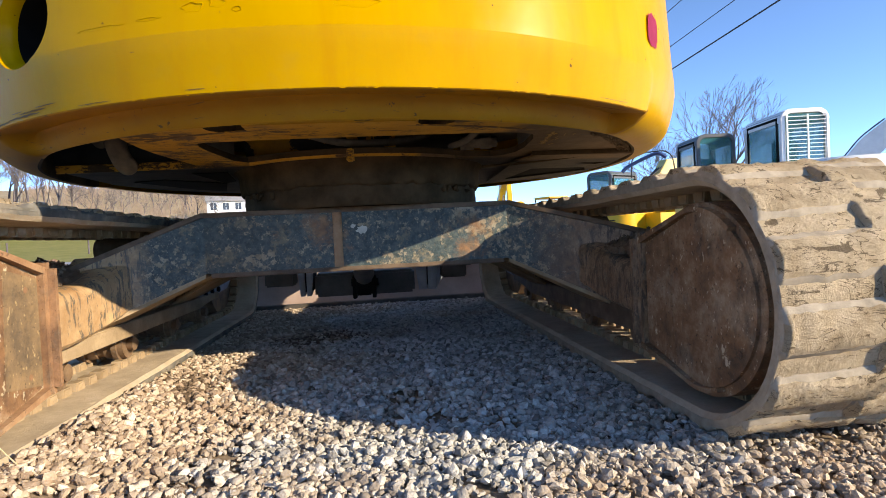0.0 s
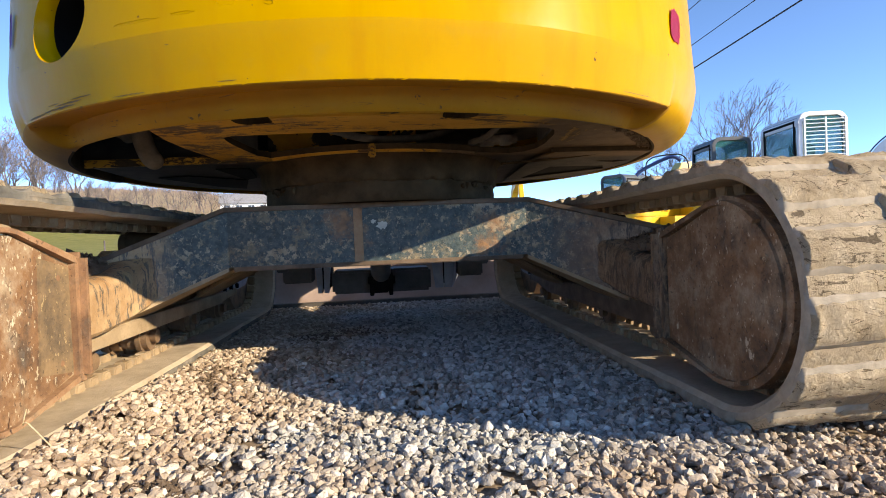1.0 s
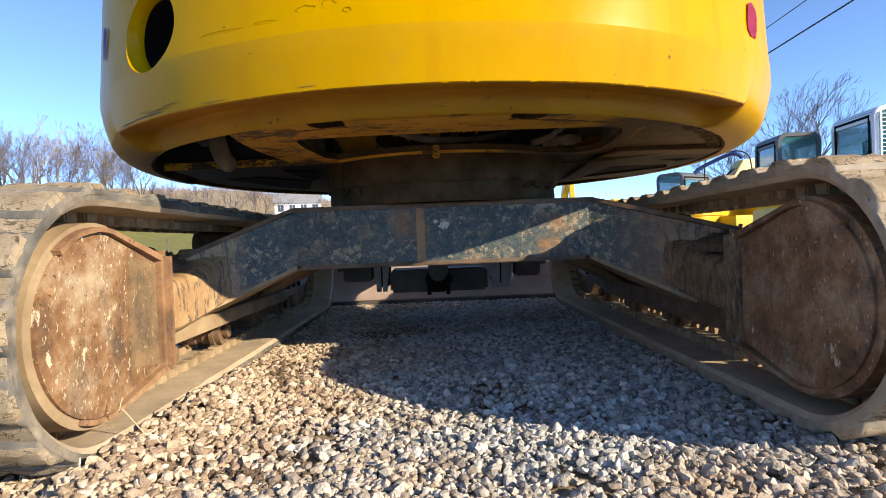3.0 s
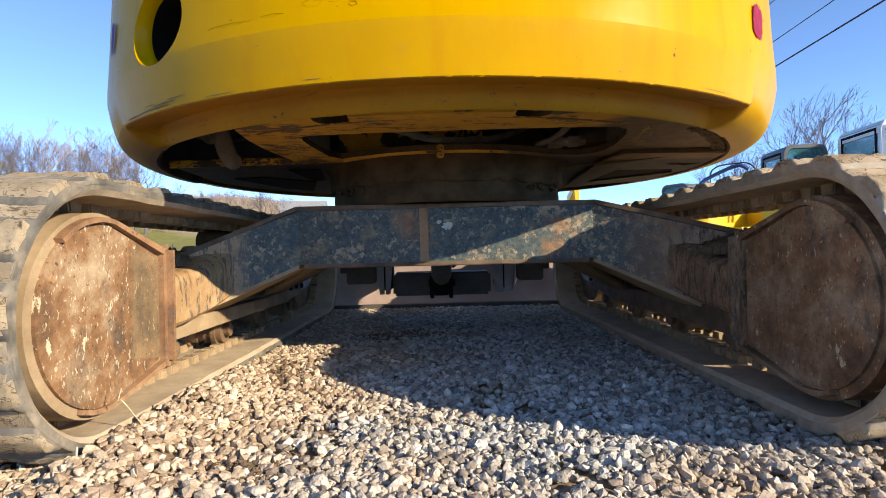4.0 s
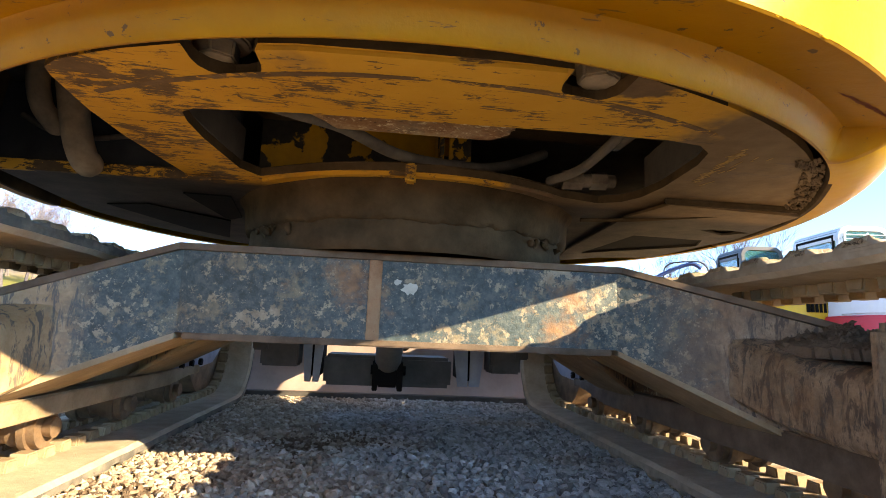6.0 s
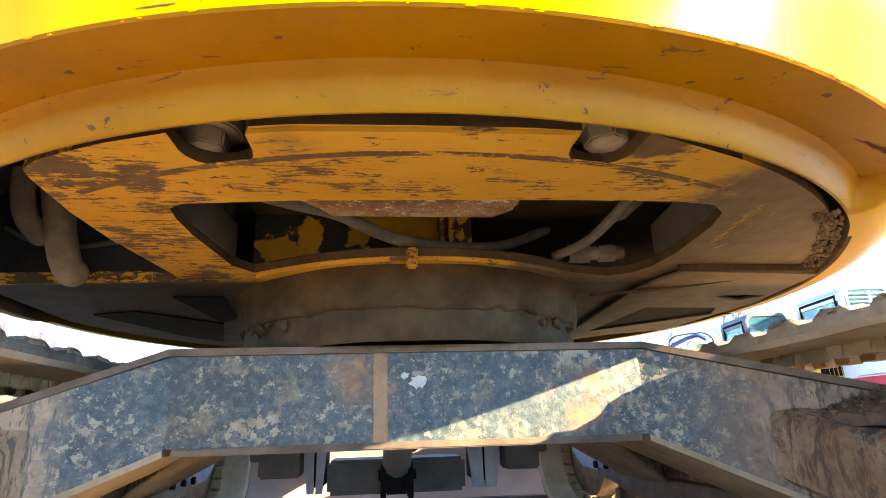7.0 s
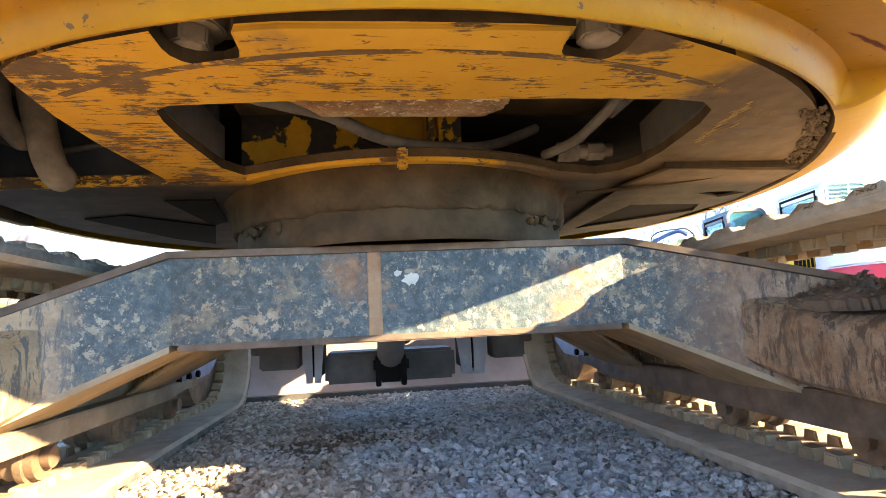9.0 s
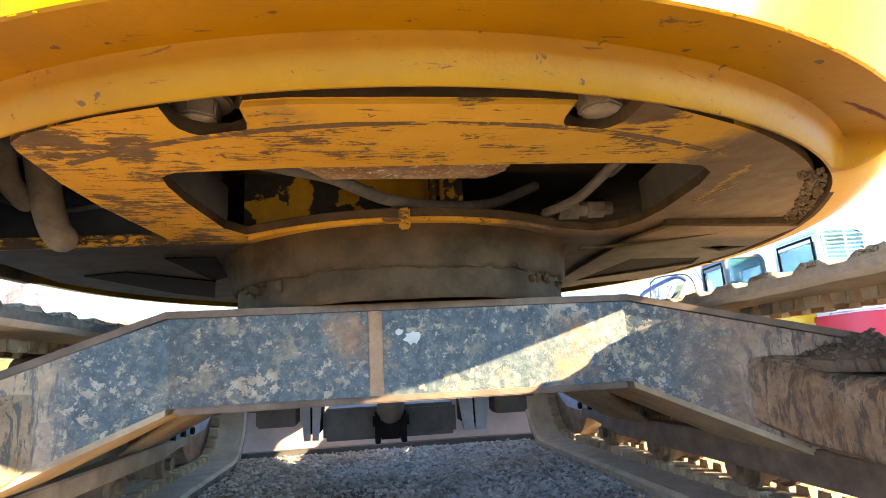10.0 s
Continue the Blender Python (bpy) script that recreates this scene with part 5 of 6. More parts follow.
        out = max(xf + 0.14, 0.93)
        sec = [(xf + 0.012, zb), (xf, zb + 0.012)] + [(xf, zb + 0.012 + (zt - zb - 0.05) * q / 6) for q in range(1, 7)] + [(xf + 0.008, zt - 0.018), (xf + 0.024, zt - 0.006), (xf + 0.05, zt), (out, zt), (out, zb)]
        rows.append([bm.verts.new((X(p), yf, q)) for p, q in sec])
    for a, b in zip(rows, rows[1:]):
        for k in range(len(a)):
            bm.faces.new((a[k], a[(k + 1) % len(a)], b[(k + 1) % len(a)], b[k]))
    bm.faces.new(rows[0])
    bm.faces.new(rows[-1])
    roughen(bm, 0.0035, 18)
    part("leg_sleeve", bm, BEAM, beam, "rust-streaked sleeve of the frame leg" if lit else "mud-streaked brown sleeve of the frame leg", smooth=40)
    # rollers
    for y in (1.78, 2.24, 2.70, 3.14):
        bm = bmesh.new()
        for a, b, r in ((0.905, 0.925, 0.052), (0.925, 0.942, 0.062), (0.942, 0.975, 0.050), (0.975, 1.005, 0.042), (1.005, 1.038, 0.050), (1.038, 1.055, 0.062), (1.055, 1.075, 0.052)):
            rod(bm, (X(a), y, 0.128), (X(b), y, 0.128), r, seg=22)
        rol = part("track_roller", bm, GREASE_STEEL, beam, "worn steel track roller", smooth=40)
        bm = bmesh.new()
        rod(bm, (X(0.882), y, 0.128), (X(0.906), y, 0.128), 0.026, 0.022, seg=16)
        part("roller_cap", bm, GREASE_STEEL, rol, smooth=40)
    bm = bmesh.new()
    for a, b, r in ((0.90, 0.93, 0.050), (0.93, 1.05, 0.062), (1.05, 1.08, 0.050)):
        rod(bm, (X(a), 2.44, 0.482), (X(b), 2.44, 0.482), r, seg=24)
    part("carrier_roller", bm, GRIME_SHADE, beam, "greasy black carrier roller", smooth=40)
    bm = bmesh.new()
    rod(bm, (X(0.95), 2.44, 0.30), (X(0.95), 2.44, 0.482), 0.03)
    part("carrier_bracket", bm, GRIME_SHADE, beam, smooth=40)
    # front idler, fork and sprocket
    bm = bmesh.new()
    rod(bm, (X(MID - 0.045), FRONT_Y, AXLE_Z), (X(MID + 0.045), FRONT_Y, AXLE_Z), 0.252, seg=48)
    part("front_idler", bm, GREASE_STEEL, beam, "worn front idler wheel", smooth=40)
    bm = bmesh.new()
    teeth = []
    for k in range(44):
        r = 0.255 if k % 4 in (0, 1) else 0.225
        teeth.append((cy - 0.018 + r * math.cos(2 * math.pi * k / 44), AXLE_Z + r * math.sin(2 * math.pi * k / 44)))
    lo, hi = span(1.075, 1.10)
    prism(bm, teeth, lo, hi, "x", 0.003)
    part("sprocket", bm, GREASE_STEEL, beam, "toothed drive sprocket", smooth=30)
    bm = bmesh.new()
    lo, hi = span(0.862, 0.882)
    prism(bm, [(2.95, 0.19), (3.50, 0.22), (3.62, 0.28), (3.62, 0.36), (3.40, 0.38), (2.95, 0.36)], lo, hi, "x", 0.004)
    fork = part("idler_bracket", bm, STEEL_BLUE, beam, "blue-grey idler bracket with bolts", smooth=30)
    for y in (3.05, 3.17, 3.29):
        bm = bmesh.new()
        rod(bm, (X(0.862), y, 0.235), (X(0.848), y, 0.235), 0.015, seg=6)
        part("bracket_bolt", bm, BLACK, fork, smooth=30)
    return beam


for side in (-1, 1):
    make_track_frame(side)

# ---- dozer blade at the far end ----
def make_blade():
    bm = bmesh.new()
    cx = 0.05
    prof = [(4.10, 0.015), (4.16, 0.06), (4.19, 0.16), (4.19, 0.28), (4.16, 0.40), (4.13, 0.44), (4.145, 0.445), (4.18, 0.40), (4.215, 0.28), (4.215, 0.15), (4.185, 0.05), (4.12, 0.0)]
    prism(bm, prof, cx - 1.12, cx + 1.12, "x")
    blade = part("dozer_blade", bm, BLADE_PAINT, EX, "worn pinkish-grey dozer blade", smooth=40)
    # edge coloured dark for the shadow strip along the blade's foot
    bm = bmesh.new()
    box(bm, (cx - 1.12, 4.05, 0.0), (cx + 1.12, 4.125, 0.032), 0.004)
    part("cutting_edge", bm, DARK_STEEL, blade, "dark cutting edge", smooth=30)
    bm = bmesh.new()
    box(bm, (-0.30, 3.10, 0.172), (0.245, 3.34, 0.300), 0.014)
    part("blade_beam", bm, DARK_STEEL, blade, "dark box beam between the blade arms", smooth=30)
    for x0, x1, lean in ((-0.378, -0.296, -0.10), (0.242, 0.374, 0.16)):
        mid = (x0 + x1) / 2
        root = None
        for a, b in ((x0, mid - 0.005), (mid + 0.005, x1)):
            bm = bmesh.new()
            near = [bm.verts.new((xx, 3.02, z)) for xx, z in ((a, 0.345), (b, 0.345), (b + 0.3 * (mid - b), 0.190), (a + 0.3 * (mid - a), 0.190))]
            far = [bm.verts.new((xx + lean, 4.13, z)) for xx, z in ((a, 0.33), (b, 0.33), (b, 0.19), (a, 0.19))]
            for vs in (near, far):
                bm.faces.new(vs)
            for k in range(4):
                bm.faces.new((near[k], near[(k + 1) % 4], far[(k + 1) % 4], far[k]))
            arm = part("arm_plate" if root else "blade_arm", bm, STEEL_BLUE, root or blade, "faded blue-grey blade arm" if root is None else "")
            root = root or arm
        bm = bmesh.new()
        box(bm, (mid - 0.03, 3.06, 0.21), (mid + 0.03, 3.30, 0.335), 0.004)
        part("arm_core", bm, BLACK, root)
    for sg, x0, x1 in ((-1, -0.535, -0.388), (1, 0.386, 0.515)):
        bm = bmesh.new()
        box(bm, (x0, 2.96, 0.252), (x1, 3.10, 0.372), 0.008)
        o = x0 if sg < 0 else x1
        box(bm, (o - 0.03, 2.95, 0.312), (o + 0.03, 3.08, 0.374), 0.005)
        part("stop_block", bm, DARK_STEEL, blade, "black arm pivot block", smooth=30)
    bm = bmesh.new()
    rod(bm, (-0.028, 2.80, 0.40), (-0.03, 3.05, 0.272), 0.054, seg=28)
    ram = part("lift_cylinder", bm, CHROME, blade, "grey hydraulic lift cylinder", smooth=40)
    bm = bmesh.new()
    for dx in (-0.062, 0.040):
        prism(bm, [(2.99, 0.165), (3.14, 0.165), (3.14, 0.275), (3.02, 0.285), (2.99, 0.27)], -0.03 + dx, -0.008 + dx, "x", 0.003)
    box(bm, (-0.075, 3.00, 0.178), (0.012, 3.12, 0.262), 0.008)
    rod(bm, (-0.10, 3.05, 0.245), (0.045, 3.05, 0.245), 0.020)
    part("clevis", bm, BLACK, ram, "black clevis bracket", smooth=30)
    bm = bmesh.new()
    tube(bm, [(0.03, 2.82, 0.372), (0.045, 2.93, 0.352), (0.035, 3.02, 0.335)], 0.010, 8)
    part("ram_hose", bm, HOSE, ram, smooth=60)


make_blade()


def clods(name, at, size, height, count, mat, label, seed):
    """A crumbly heap of soil: an uneven mound with loose crumbs on it."""
    rng = random.Random(seed)
    off = Vector((seed * 2.3, seed, 0))
    (x0, y0, z0), (dx, dy) = at, size

    def lift(u, v):
        p = Vector((x0 + dx * u, y0 + dy * v, 0)) + off
        n = noise.noise(p * 14) + 0.6 * noise.noise(p * 34) + 0.4 * noise.noise(p * 80)
        return z0 + max(-0.02, height * (1 - u * u - v * v) * (0.75 + 0.45 * n))

    verts, faces = [], []
    m = 44
    for a in range(m + 1):
        for b in range(m + 1):
            u, v = 2 * a / m - 1, 2 * b / m - 1
            verts.append((x0 + dx * u, y0 + dy * v, lift(u, v) if u * u + v * v < 1 else z0 - 0.02))
    for a in range(m):
        for b in range(m):
            k = a * (m + 1) + b
            faces.append((k, k + 1, k + m + 2, k + m + 1))
    octa = ((1, 0, 0), (-1, 0, 0), (0, 1, 0), (0, -1, 0), (0, 0, 1), (0, 0, -1))
    for _ in range(count):
        u, v = rng.gauss(0, 0.42), rng.gauss(0, 0.42)
        if u * u + v * v > 0.95:
            continue
        s = rng.uniform(0.002, 0.0085) * (1.6 if rng.random() < 0.08 else 1)
        c = Vector((x0 + dx * u, y0 + dy * v, lift(u, v) + 0.3 * s))
        q = Euler([rng.uniform(0, 3) for _ in range(3)]).to_matrix()
        k = len(verts)
        verts += [tuple(c + q @ (Vector(o) * s * rng.uniform(0.6, 1.3))) for o in octa]
        faces += [(k + a, k + b, k + c2) for a, b, c2 in ((0, 2, 4), (2, 1, 4), (1, 3, 4), (3, 0, 4), (2, 0, 5), (1, 2, 5), (3, 1, 5), (0, 3, 5))]
    me = bpy.data.meshes.new(name)
    me.from_pydata(verts, [], faces)
    me.materials.append(mat)
    tagged(new(name, me), label, "dirt", kind="stuff")


clods("mud_heap", (0.975, 1.82, 0.412), (0.16, 0.27), 0.055, 1000, MUD_DARK, "crumbled brown mud heaped on the frame leg", 3)
clods("mud_heap", (-0.985, 1.82, 0.410), (0.14, 0.24), 0.050, 700, MUD_DARK, "dark dirt crumbs heaped on the frame leg", 6)
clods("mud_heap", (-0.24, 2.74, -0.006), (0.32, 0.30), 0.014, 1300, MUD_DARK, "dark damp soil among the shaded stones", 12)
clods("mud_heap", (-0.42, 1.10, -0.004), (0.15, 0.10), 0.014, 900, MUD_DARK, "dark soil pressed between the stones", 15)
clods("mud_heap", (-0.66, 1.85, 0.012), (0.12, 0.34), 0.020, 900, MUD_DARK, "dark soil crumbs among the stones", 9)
bm = bmesh.new()
tube(bm, [(-0.735, 1.215, 0.145), (-0.74, 1.21, 0.115), (-0.725, 1.20, 0.12), (-0.70, 1.22, 0.07), (-0.675, 1.24, 0.02)], 0.0013, 5)
tagged(part("straw", bm, STRAW), "bent dry straw stuck beside the track", "straw")

# ---- machines parked beyond ----


def cab(root, x, y, z0, z1, w, d, mat, guard=False, base=None):
    """A cab shell of posts, roof and panes; its door side faces -x, its back -y."""
    h = z1 - z0
    bm = bmesh.new()
    sill = z0 + 0.34 * h
    box(bm, (x - w / 2, y - d / 2, z0), (x + w / 2, y + d / 2, sill), 0.03)
    body = part("cab", bm, base or mat, root, smooth=30)
    bm = bmesh.new()
    arch = []
    for r, t in ((0.20, 0.0), (0.12, 0.08)):
        a, b, c = w / 2 - t, z1 - t, [math.radians(90 * k / 6) for k in range(7)]
        side = [(x + a - r + r * math.cos(k), b - r + r * math.sin(k)) for k in c] + [(x - a + r - r * math.sin(k), b - r + r * math.cos(k)) for k in c]
        side = [(x + a, z1 - 0.26)] + side + [(x - a, z1 - 0.26)]
        arch += side if t == 0.0 else side[::-1]
    prism(bm, arch, y - d / 2, y + d / 2, "y", 0.012)
    part("cab_roof", bm, mat, body, smooth=30)
    for px, py in ((-1, -1), (1, -1), (-1, 1), (1, 1)):
        bm = bmesh.new()
        cx, cy = x + px * (w / 2 - 0.045), y + py * (d / 2 - 0.045)
        box(bm, (cx - 0.045, cy - 0.045, sill - 0.02), (cx + 0.045, cy + 0.045, z1 - 0.22), 0.012)
        part("cab_post", bm, mat, body, smooth=30)
    for lo, hi in (((x - w / 2 + 0.02, y - d / 2 + 0.06, sill), (x - w / 2 + 0.03, y + d / 2 - 0.06, z1 - 0.1)), ((x + w / 2 - 0.03, y - d / 2 + 0.06, sill), (x + w / 2 - 0.02, y + d / 2 - 0.06, z1 - 0.1)),
                   ((x - w / 2 + 0.06, y - d / 2 + 0.02, sill), (x + w / 2 - 0.06, y - d / 2 + 0.03, z1 - 0.1)), ((x - w / 2 + 0.06, y + d / 2 - 0.03, sill), (x + w / 2 - 0.06, y + d / 2 - 0.02, z1 - 0.1))):
        bm = bmesh.new()
        box(bm, lo, hi)
        part("pane", bm, GLASS, body)
    for s in (-1, 1):
        bm = bmesh.new()
        xs = x + s * (w / 2 - 0.004)
        y0, y1, zt = y - d / 2 + 0.13, y + d / 2 - 0.13, z1 - 0.15
        for lo, hi in (((y0, sill), (y1, sill + 0.05)), ((y0, zt - 0.05), (y1, zt)), ((y0, sill), (y0 + 0.05, zt)), ((y1 - 0.05, sill), (y1, zt))):
            box(bm, (xs - 0.008, lo[0], lo[1]), (xs + 0.008, hi[0], hi[1]))
        part("door_seal", bm, BLACK, body, "black door frame")
    bm = bmesh.new()
    box(bm, (x - 0.26, y - 0.05, z0 + 0.35), (x + 0.26, y + 0.08, z0 + 0.60 * h + 0.25), 0.05)
    box(bm, (x - 0.26, y - 0.05, z0 + 0.30), (x + 0.26, y + 0.45, z0 + 0.48), 0.05)
    part("seat", bm, BLACK, body, smooth=40)
    if guard:
        for k in range(15):
            bm = bmesh.new()
            zz = sill + 0.03 + k * (z1 - 0.16 - sill) / 14.5
            box(bm, (x - w / 2 + 0.10, y - d / 2 - 0.03, zz), (x + w / 2 - 0.06, y - d / 2 - 0.012, zz + 0.014))
            part("guard_slat", bm, WHITE, body)
        for xx in (x - w / 2 + 0.09, x + 0.02, x + w / 2 - 0.08):
            bm = bmesh.new()
            box(bm, (xx, y - d / 2 - 0.035, sill), (xx + 0.03, y - d / 2 - 0.01, z1 - 0.12))
            part("guard_upright", bm, WHITE, body)
    return body


def parked_excavator(name, label, at, turn, body_mat, cab_mat, house_mat, guard=False, boom=True, tall=2.9, group="parked machines", boom_mat=None, vents=True, cabin=True, arched=False, split=1.20, cab_w=1.0, cab_d=1.55):
    """A tracked digger: tracks, house, rear weight, cab and boom; it faces +y."""
    root = thing(name, label, "excavator", at, group, turn)
    for side in (-1, 1):
        bm = bmesh.new()
        prof = [(-1.35 + 0.33 * math.cos(a) if c else 1.35 + 0.33 * math.cos(a), 0.35 + 0.33 * math.sin(a)) for c, rng_ in ((1, range(9)), (0, range(8, 17))) for a in [math.pi / 2 + math.pi * (k if c else k) / 8 for k in rng_]]
        prism(bm, prof, side * 1.0 - 0.24, side * 1.0 + 0.24, "x")
        tr = part("track", bm, RUBBER, root, "dusty dark track", smooth=30)
        for y, r in ((-1.35, 0.24), (-0.8, 0.12), (-0.4, 0.12), (0.0, 0.12), (0.4, 0.12), (0.8, 0.12), (1.35, 0.24)):
            bm = bmesh.new()
            rod(bm, (side * 0.73, y, 0.35 if r > 0.2 else 0.2), (side * 1.27, y, 0.35 if r > 0.2 else 0.2), r, seg=18)
            part("wheel", bm, STEEL_BLUE, tr, smooth=40)
    bm = bmesh.new()
    box(bm, (-0.75, -0.6, 0.35), (0.75, 0.6, 0.62), 0.03)
    rod(bm, (0, 0, 0.6), (0, 0, 0.75), 0.5)
    part("undercarriage", bm, BLACK, root, smooth=30)
    bm = bmesh.new()
    ring = [(1.16 * math.sin(a), -0.35 - math.sqrt(math.cos(a))) for a in [math.radians(-86 + 172 * k / 24) for k in range(25)]]
    prism(bm, ring + [(1.157, 1.2), (-1.157, 1.2)], 0.66, split, bevel=0.03)
    weight = part("rear_weight", bm, body_mat, root, smooth=35)
    bm = bmesh.new()
    prism(bm, [(a * 0.97, b * 0.97) for a, b in ring] + [(1.1, 1.1), (-0.1, 1.1), (-0.1, 0.0), (-1.1, 0.0)], split - 0.01, 1.78, bevel=0.05)
    house = part("house", bm, house_mat, root, smooth=35)
    if guard:
        for k in range(7):
            bm = bmesh.new()
            box(bm, (-0.62 + 0.12 * k, -1.372, 0.96), (-0.54 + 0.12 * k, -1.24, 1.14), 0.004)
            part("marking_bar", bm, WHITE, weight, "plain white marking bar")
    if vents:
        for x, slope, count in ((-0.55, -13, 0 if guard else 5), (0.55, 13, 3)):
            m = Matrix.Translation((x, -0.35 - (1 - (x / 1.16) ** 2) ** 0.25, 0)) @ Matrix.Rotation(radians(slope), 4, "Z")
            for k in range(count):
                bm = bmesh.new()
                box(bm, (-0.19, -0.012, 0.86 + 0.07 * k), (0.19, 0.1, 0.895 + 0.07 * k), 0.0, m)
                part("vent_slot", bm, BLACK, weight)
        for k in range(6):
            bm = bmesh.new()
            box(bm, (1.098, -0.05 + 0.07 * k, 1.36), (1.116, -0.02 + 0.07 * k, 1.62))
            part("vent_slot", bm, BLACK, house)
            for z in (1.32, 1.42, 1.52) if guard else (1.40,):
                bm = bmesh.new()
                x = (0.22 if guard else -0.45) + 0.08 * k
                box(bm, (x, -1.325, z), (x + 0.05, -1.22, z + (0.06 if guard else 0.22)))
                part("vent_slot", bm, BLACK, house)
    if cabin:
        cab(root, -0.62, 0.55, 0.95, tall, cab_w, cab_d, cab_mat, guard, house_mat)
    if boom:
        bm = bmesh.new()
        side_view = [(0.7, 1.1), (0.95, 1.0), (2.6, 2.75), (4.2, 3.1), (4.15, 3.35), (2.4, 3.15), (0.75, 1.45)]
        if arched:
            side_view = [(0.7, 1.1), (0.95, 1.0), (2.4, 2.75), (4.25, 3.1), (4.2, 3.4), (2.9, 3.55), (2.2, 3.4), (1.6, 2.9), (0.6, 1.6)]
        prism(bm, side_view, 0.10, 0.42, "x", 0.02)
        part("boom", bm, boom_mat or body_mat, root, smooth=30)
        bm = bmesh.new()
        rod(bm, (0.26, 1.1, 0.95), (0.26, 2.0, 1.8), 0.07)
        rod(bm, (0.26, 2.0, 1.8), (0.26, 2.6, 2.4), 0.04)
        part("boom_cylinder", bm, CHROME, root, smooth=40)
        bm = bmesh.new()
        prism(bm, [(4.0, 3.35), (4.3, 3.4), (4.75, 1.5), (4.55, 1.4), (4.15, 2.9)], 0.14, 0.38, "x", 0.02)
        part("stick", bm, boom_mat or body_mat, root, smooth=30)
        bm = bmesh.new()
        prism(bm, [(4.5, 1.5), (4.85, 1.4), (4.9, 0.75), (4.4, 0.45), (4.1, 0.75), (4.35, 1.0)], -0.1, 0.62, "x", 0.02)
        part("bucket", bm, BLACK, root, smooth=30)
        for k in range(3):
            bm = bmesh.new()
            if arched:
                tube(bm, [(0.15 + 0.1 * k, 0.6, 1.5), (0.15 + 0.1 * k, 0.8, 1.93), (0.15 + 0.1 * k, 1.2, 2.44), (0.15 + 0.1 * k, 1.6, 2.95), (0.15 + 0.1 * k, 2.2, 3.45)], 0.02, 8)
            else:
                tube(bm, [(0.15 + 0.09 * k, 0.6, 1.5), (0.15 + 0.09 * k, 0.8, 2.15 + 0.06 * k), (0.15 + 0.09 * k, 1.5, 2.45 + 0.05 * k), (0.15 + 0.09 * k, 2.2, 2.9)], 0.022, 8)
            part("boom_hose", bm, CABLE, root, smooth=60)
    return root


def polar(az, d, z=0.0):
    a = radians(az)
    return (d * math.sin(a), d * math.cos(a), z)


def stand(az, d, turn, size, local=(-0.62, 0.55)):
    """Where a machine's foot lies, for its cab (or another local point) at az and d."""
    a, c = radians(turn), polar(az, d)
    return (c[0] - size * (local[0] * math.cos(a) - local[1] * math.sin(a)), c[1] - size * (local[0] * math.sin(a) + local[1] * math.cos(a)), 0.0)


WHITE_CAB = parked_excavator("excavator", "white cab excavator with a red rear weight and window guard", stand(38.7, 9.0, -8, 0.65), -8, RED_PAINT, WHITE, WHITE, guard=True, tall=2.87, boom=False, split=1.22, cab_w=0.95, cab_d=1.4)
WHITE_CAB.scale = (0.65, 0.65, 0.65)
GREY_CAB = parked_excavator("excavator", "small yellow excavator with a grey cab and teal windows", stand(32.4, 9.5, -7, 0.6), -7, CREAM, GREY_PAINT, MACHINE_YELLOW, tall=2.92, boom=False, cab_w=0.95, cab_d=1.2)
GREY_CAB.scale = (0.6, 0.6, 0.6)
LOW_CAB = parked_excavator("excavator", "small yellow excavator with a grey glazed cab and cream boom", polar(24.6, 11.2), -60, MACHINE_YELLOW, GREY_PAINT, MACHINE_YELLOW, tall=2.74, boom_mat=CREAM)
LOW_CAB.scale = (0.56, 0.56, 0.56)
bm = bmesh.new()
tube(bm, [(0.54, 0.01, 2.4), (0.56, 0.03, 2.95), (0.66, 0.1, 3.12), (0.82, 0.2, 3.19), (1.18, 0.43, 3.22), (1.42, 0.58, 3.20), (1.58, 0.68, 3.05), (1.64, 0.72, 2.8), (1.68, 0.74, 2.3)], 0.022, 8)
part("boom_hose", bm, CABLE, LOW_CAB, "black hose looped over the boom", smooth=60)
bm = bmesh.new()
tube(bm, [(0.30, -0.16, 2.62), (0.51, -0.01, 2.82), (1.18, 0.43, 3.14), (1.45, 0.60, 3.0)], 0.06, 4)
part("stick", bm, BLUE_PAINT, LOW_CAB, "dark blue steel arm")
parked_excavator("excavator", "far yellow excavator with a raised boom", polar(13.0, 33.0), 176, MACHINE_YELLOW, MACHINE_YELLOW, MACHINE_YELLOW, tall=2.1)
BIG_WHITE = parked_excavator("excavator", "large white excavator with a raised white boom", polar(39.8, 24.0), -128, WHITE, WHITE, WHITE, cabin=False, arched=True)
BIG_WHITE.scale = (1.06, 1.06, 1.04)
parked_excavator("excavator", "small yellow excavator near the house", polar(-10.6, 60.0, lie(*polar(-10.6, 60.0)[:2])), 90, MACHINE_YELLOW, MACHINE_YELLOW, MACHINE_YELLOW, tall=2.7, boom=False)

BETWEEN = parked_excavator("excavator", "yellow excavator standing between two others", polar(28.6, 11.4), 105, MACHINE_YELLOW, MACHINE_YELLOW, MACHINE_YELLOW, tall=2.0, boom=False, cabin=False)
BETWEEN.scale = (0.56, 0.56, 0.56)

# canopy machine
CANOPY = thing("mini_excavator", "small yellow digger with an open canopy", "excavator", polar(18.0, 36.0), "parked machines", 20)
bm = bmesh.new()
box(bm, (-0.75, -0.8, 2.35), (0.75, 0.8, 2.46), 0.04)
part("canopy_roof", bm, MACHINE_YELLOW, CANOPY, smooth=30)
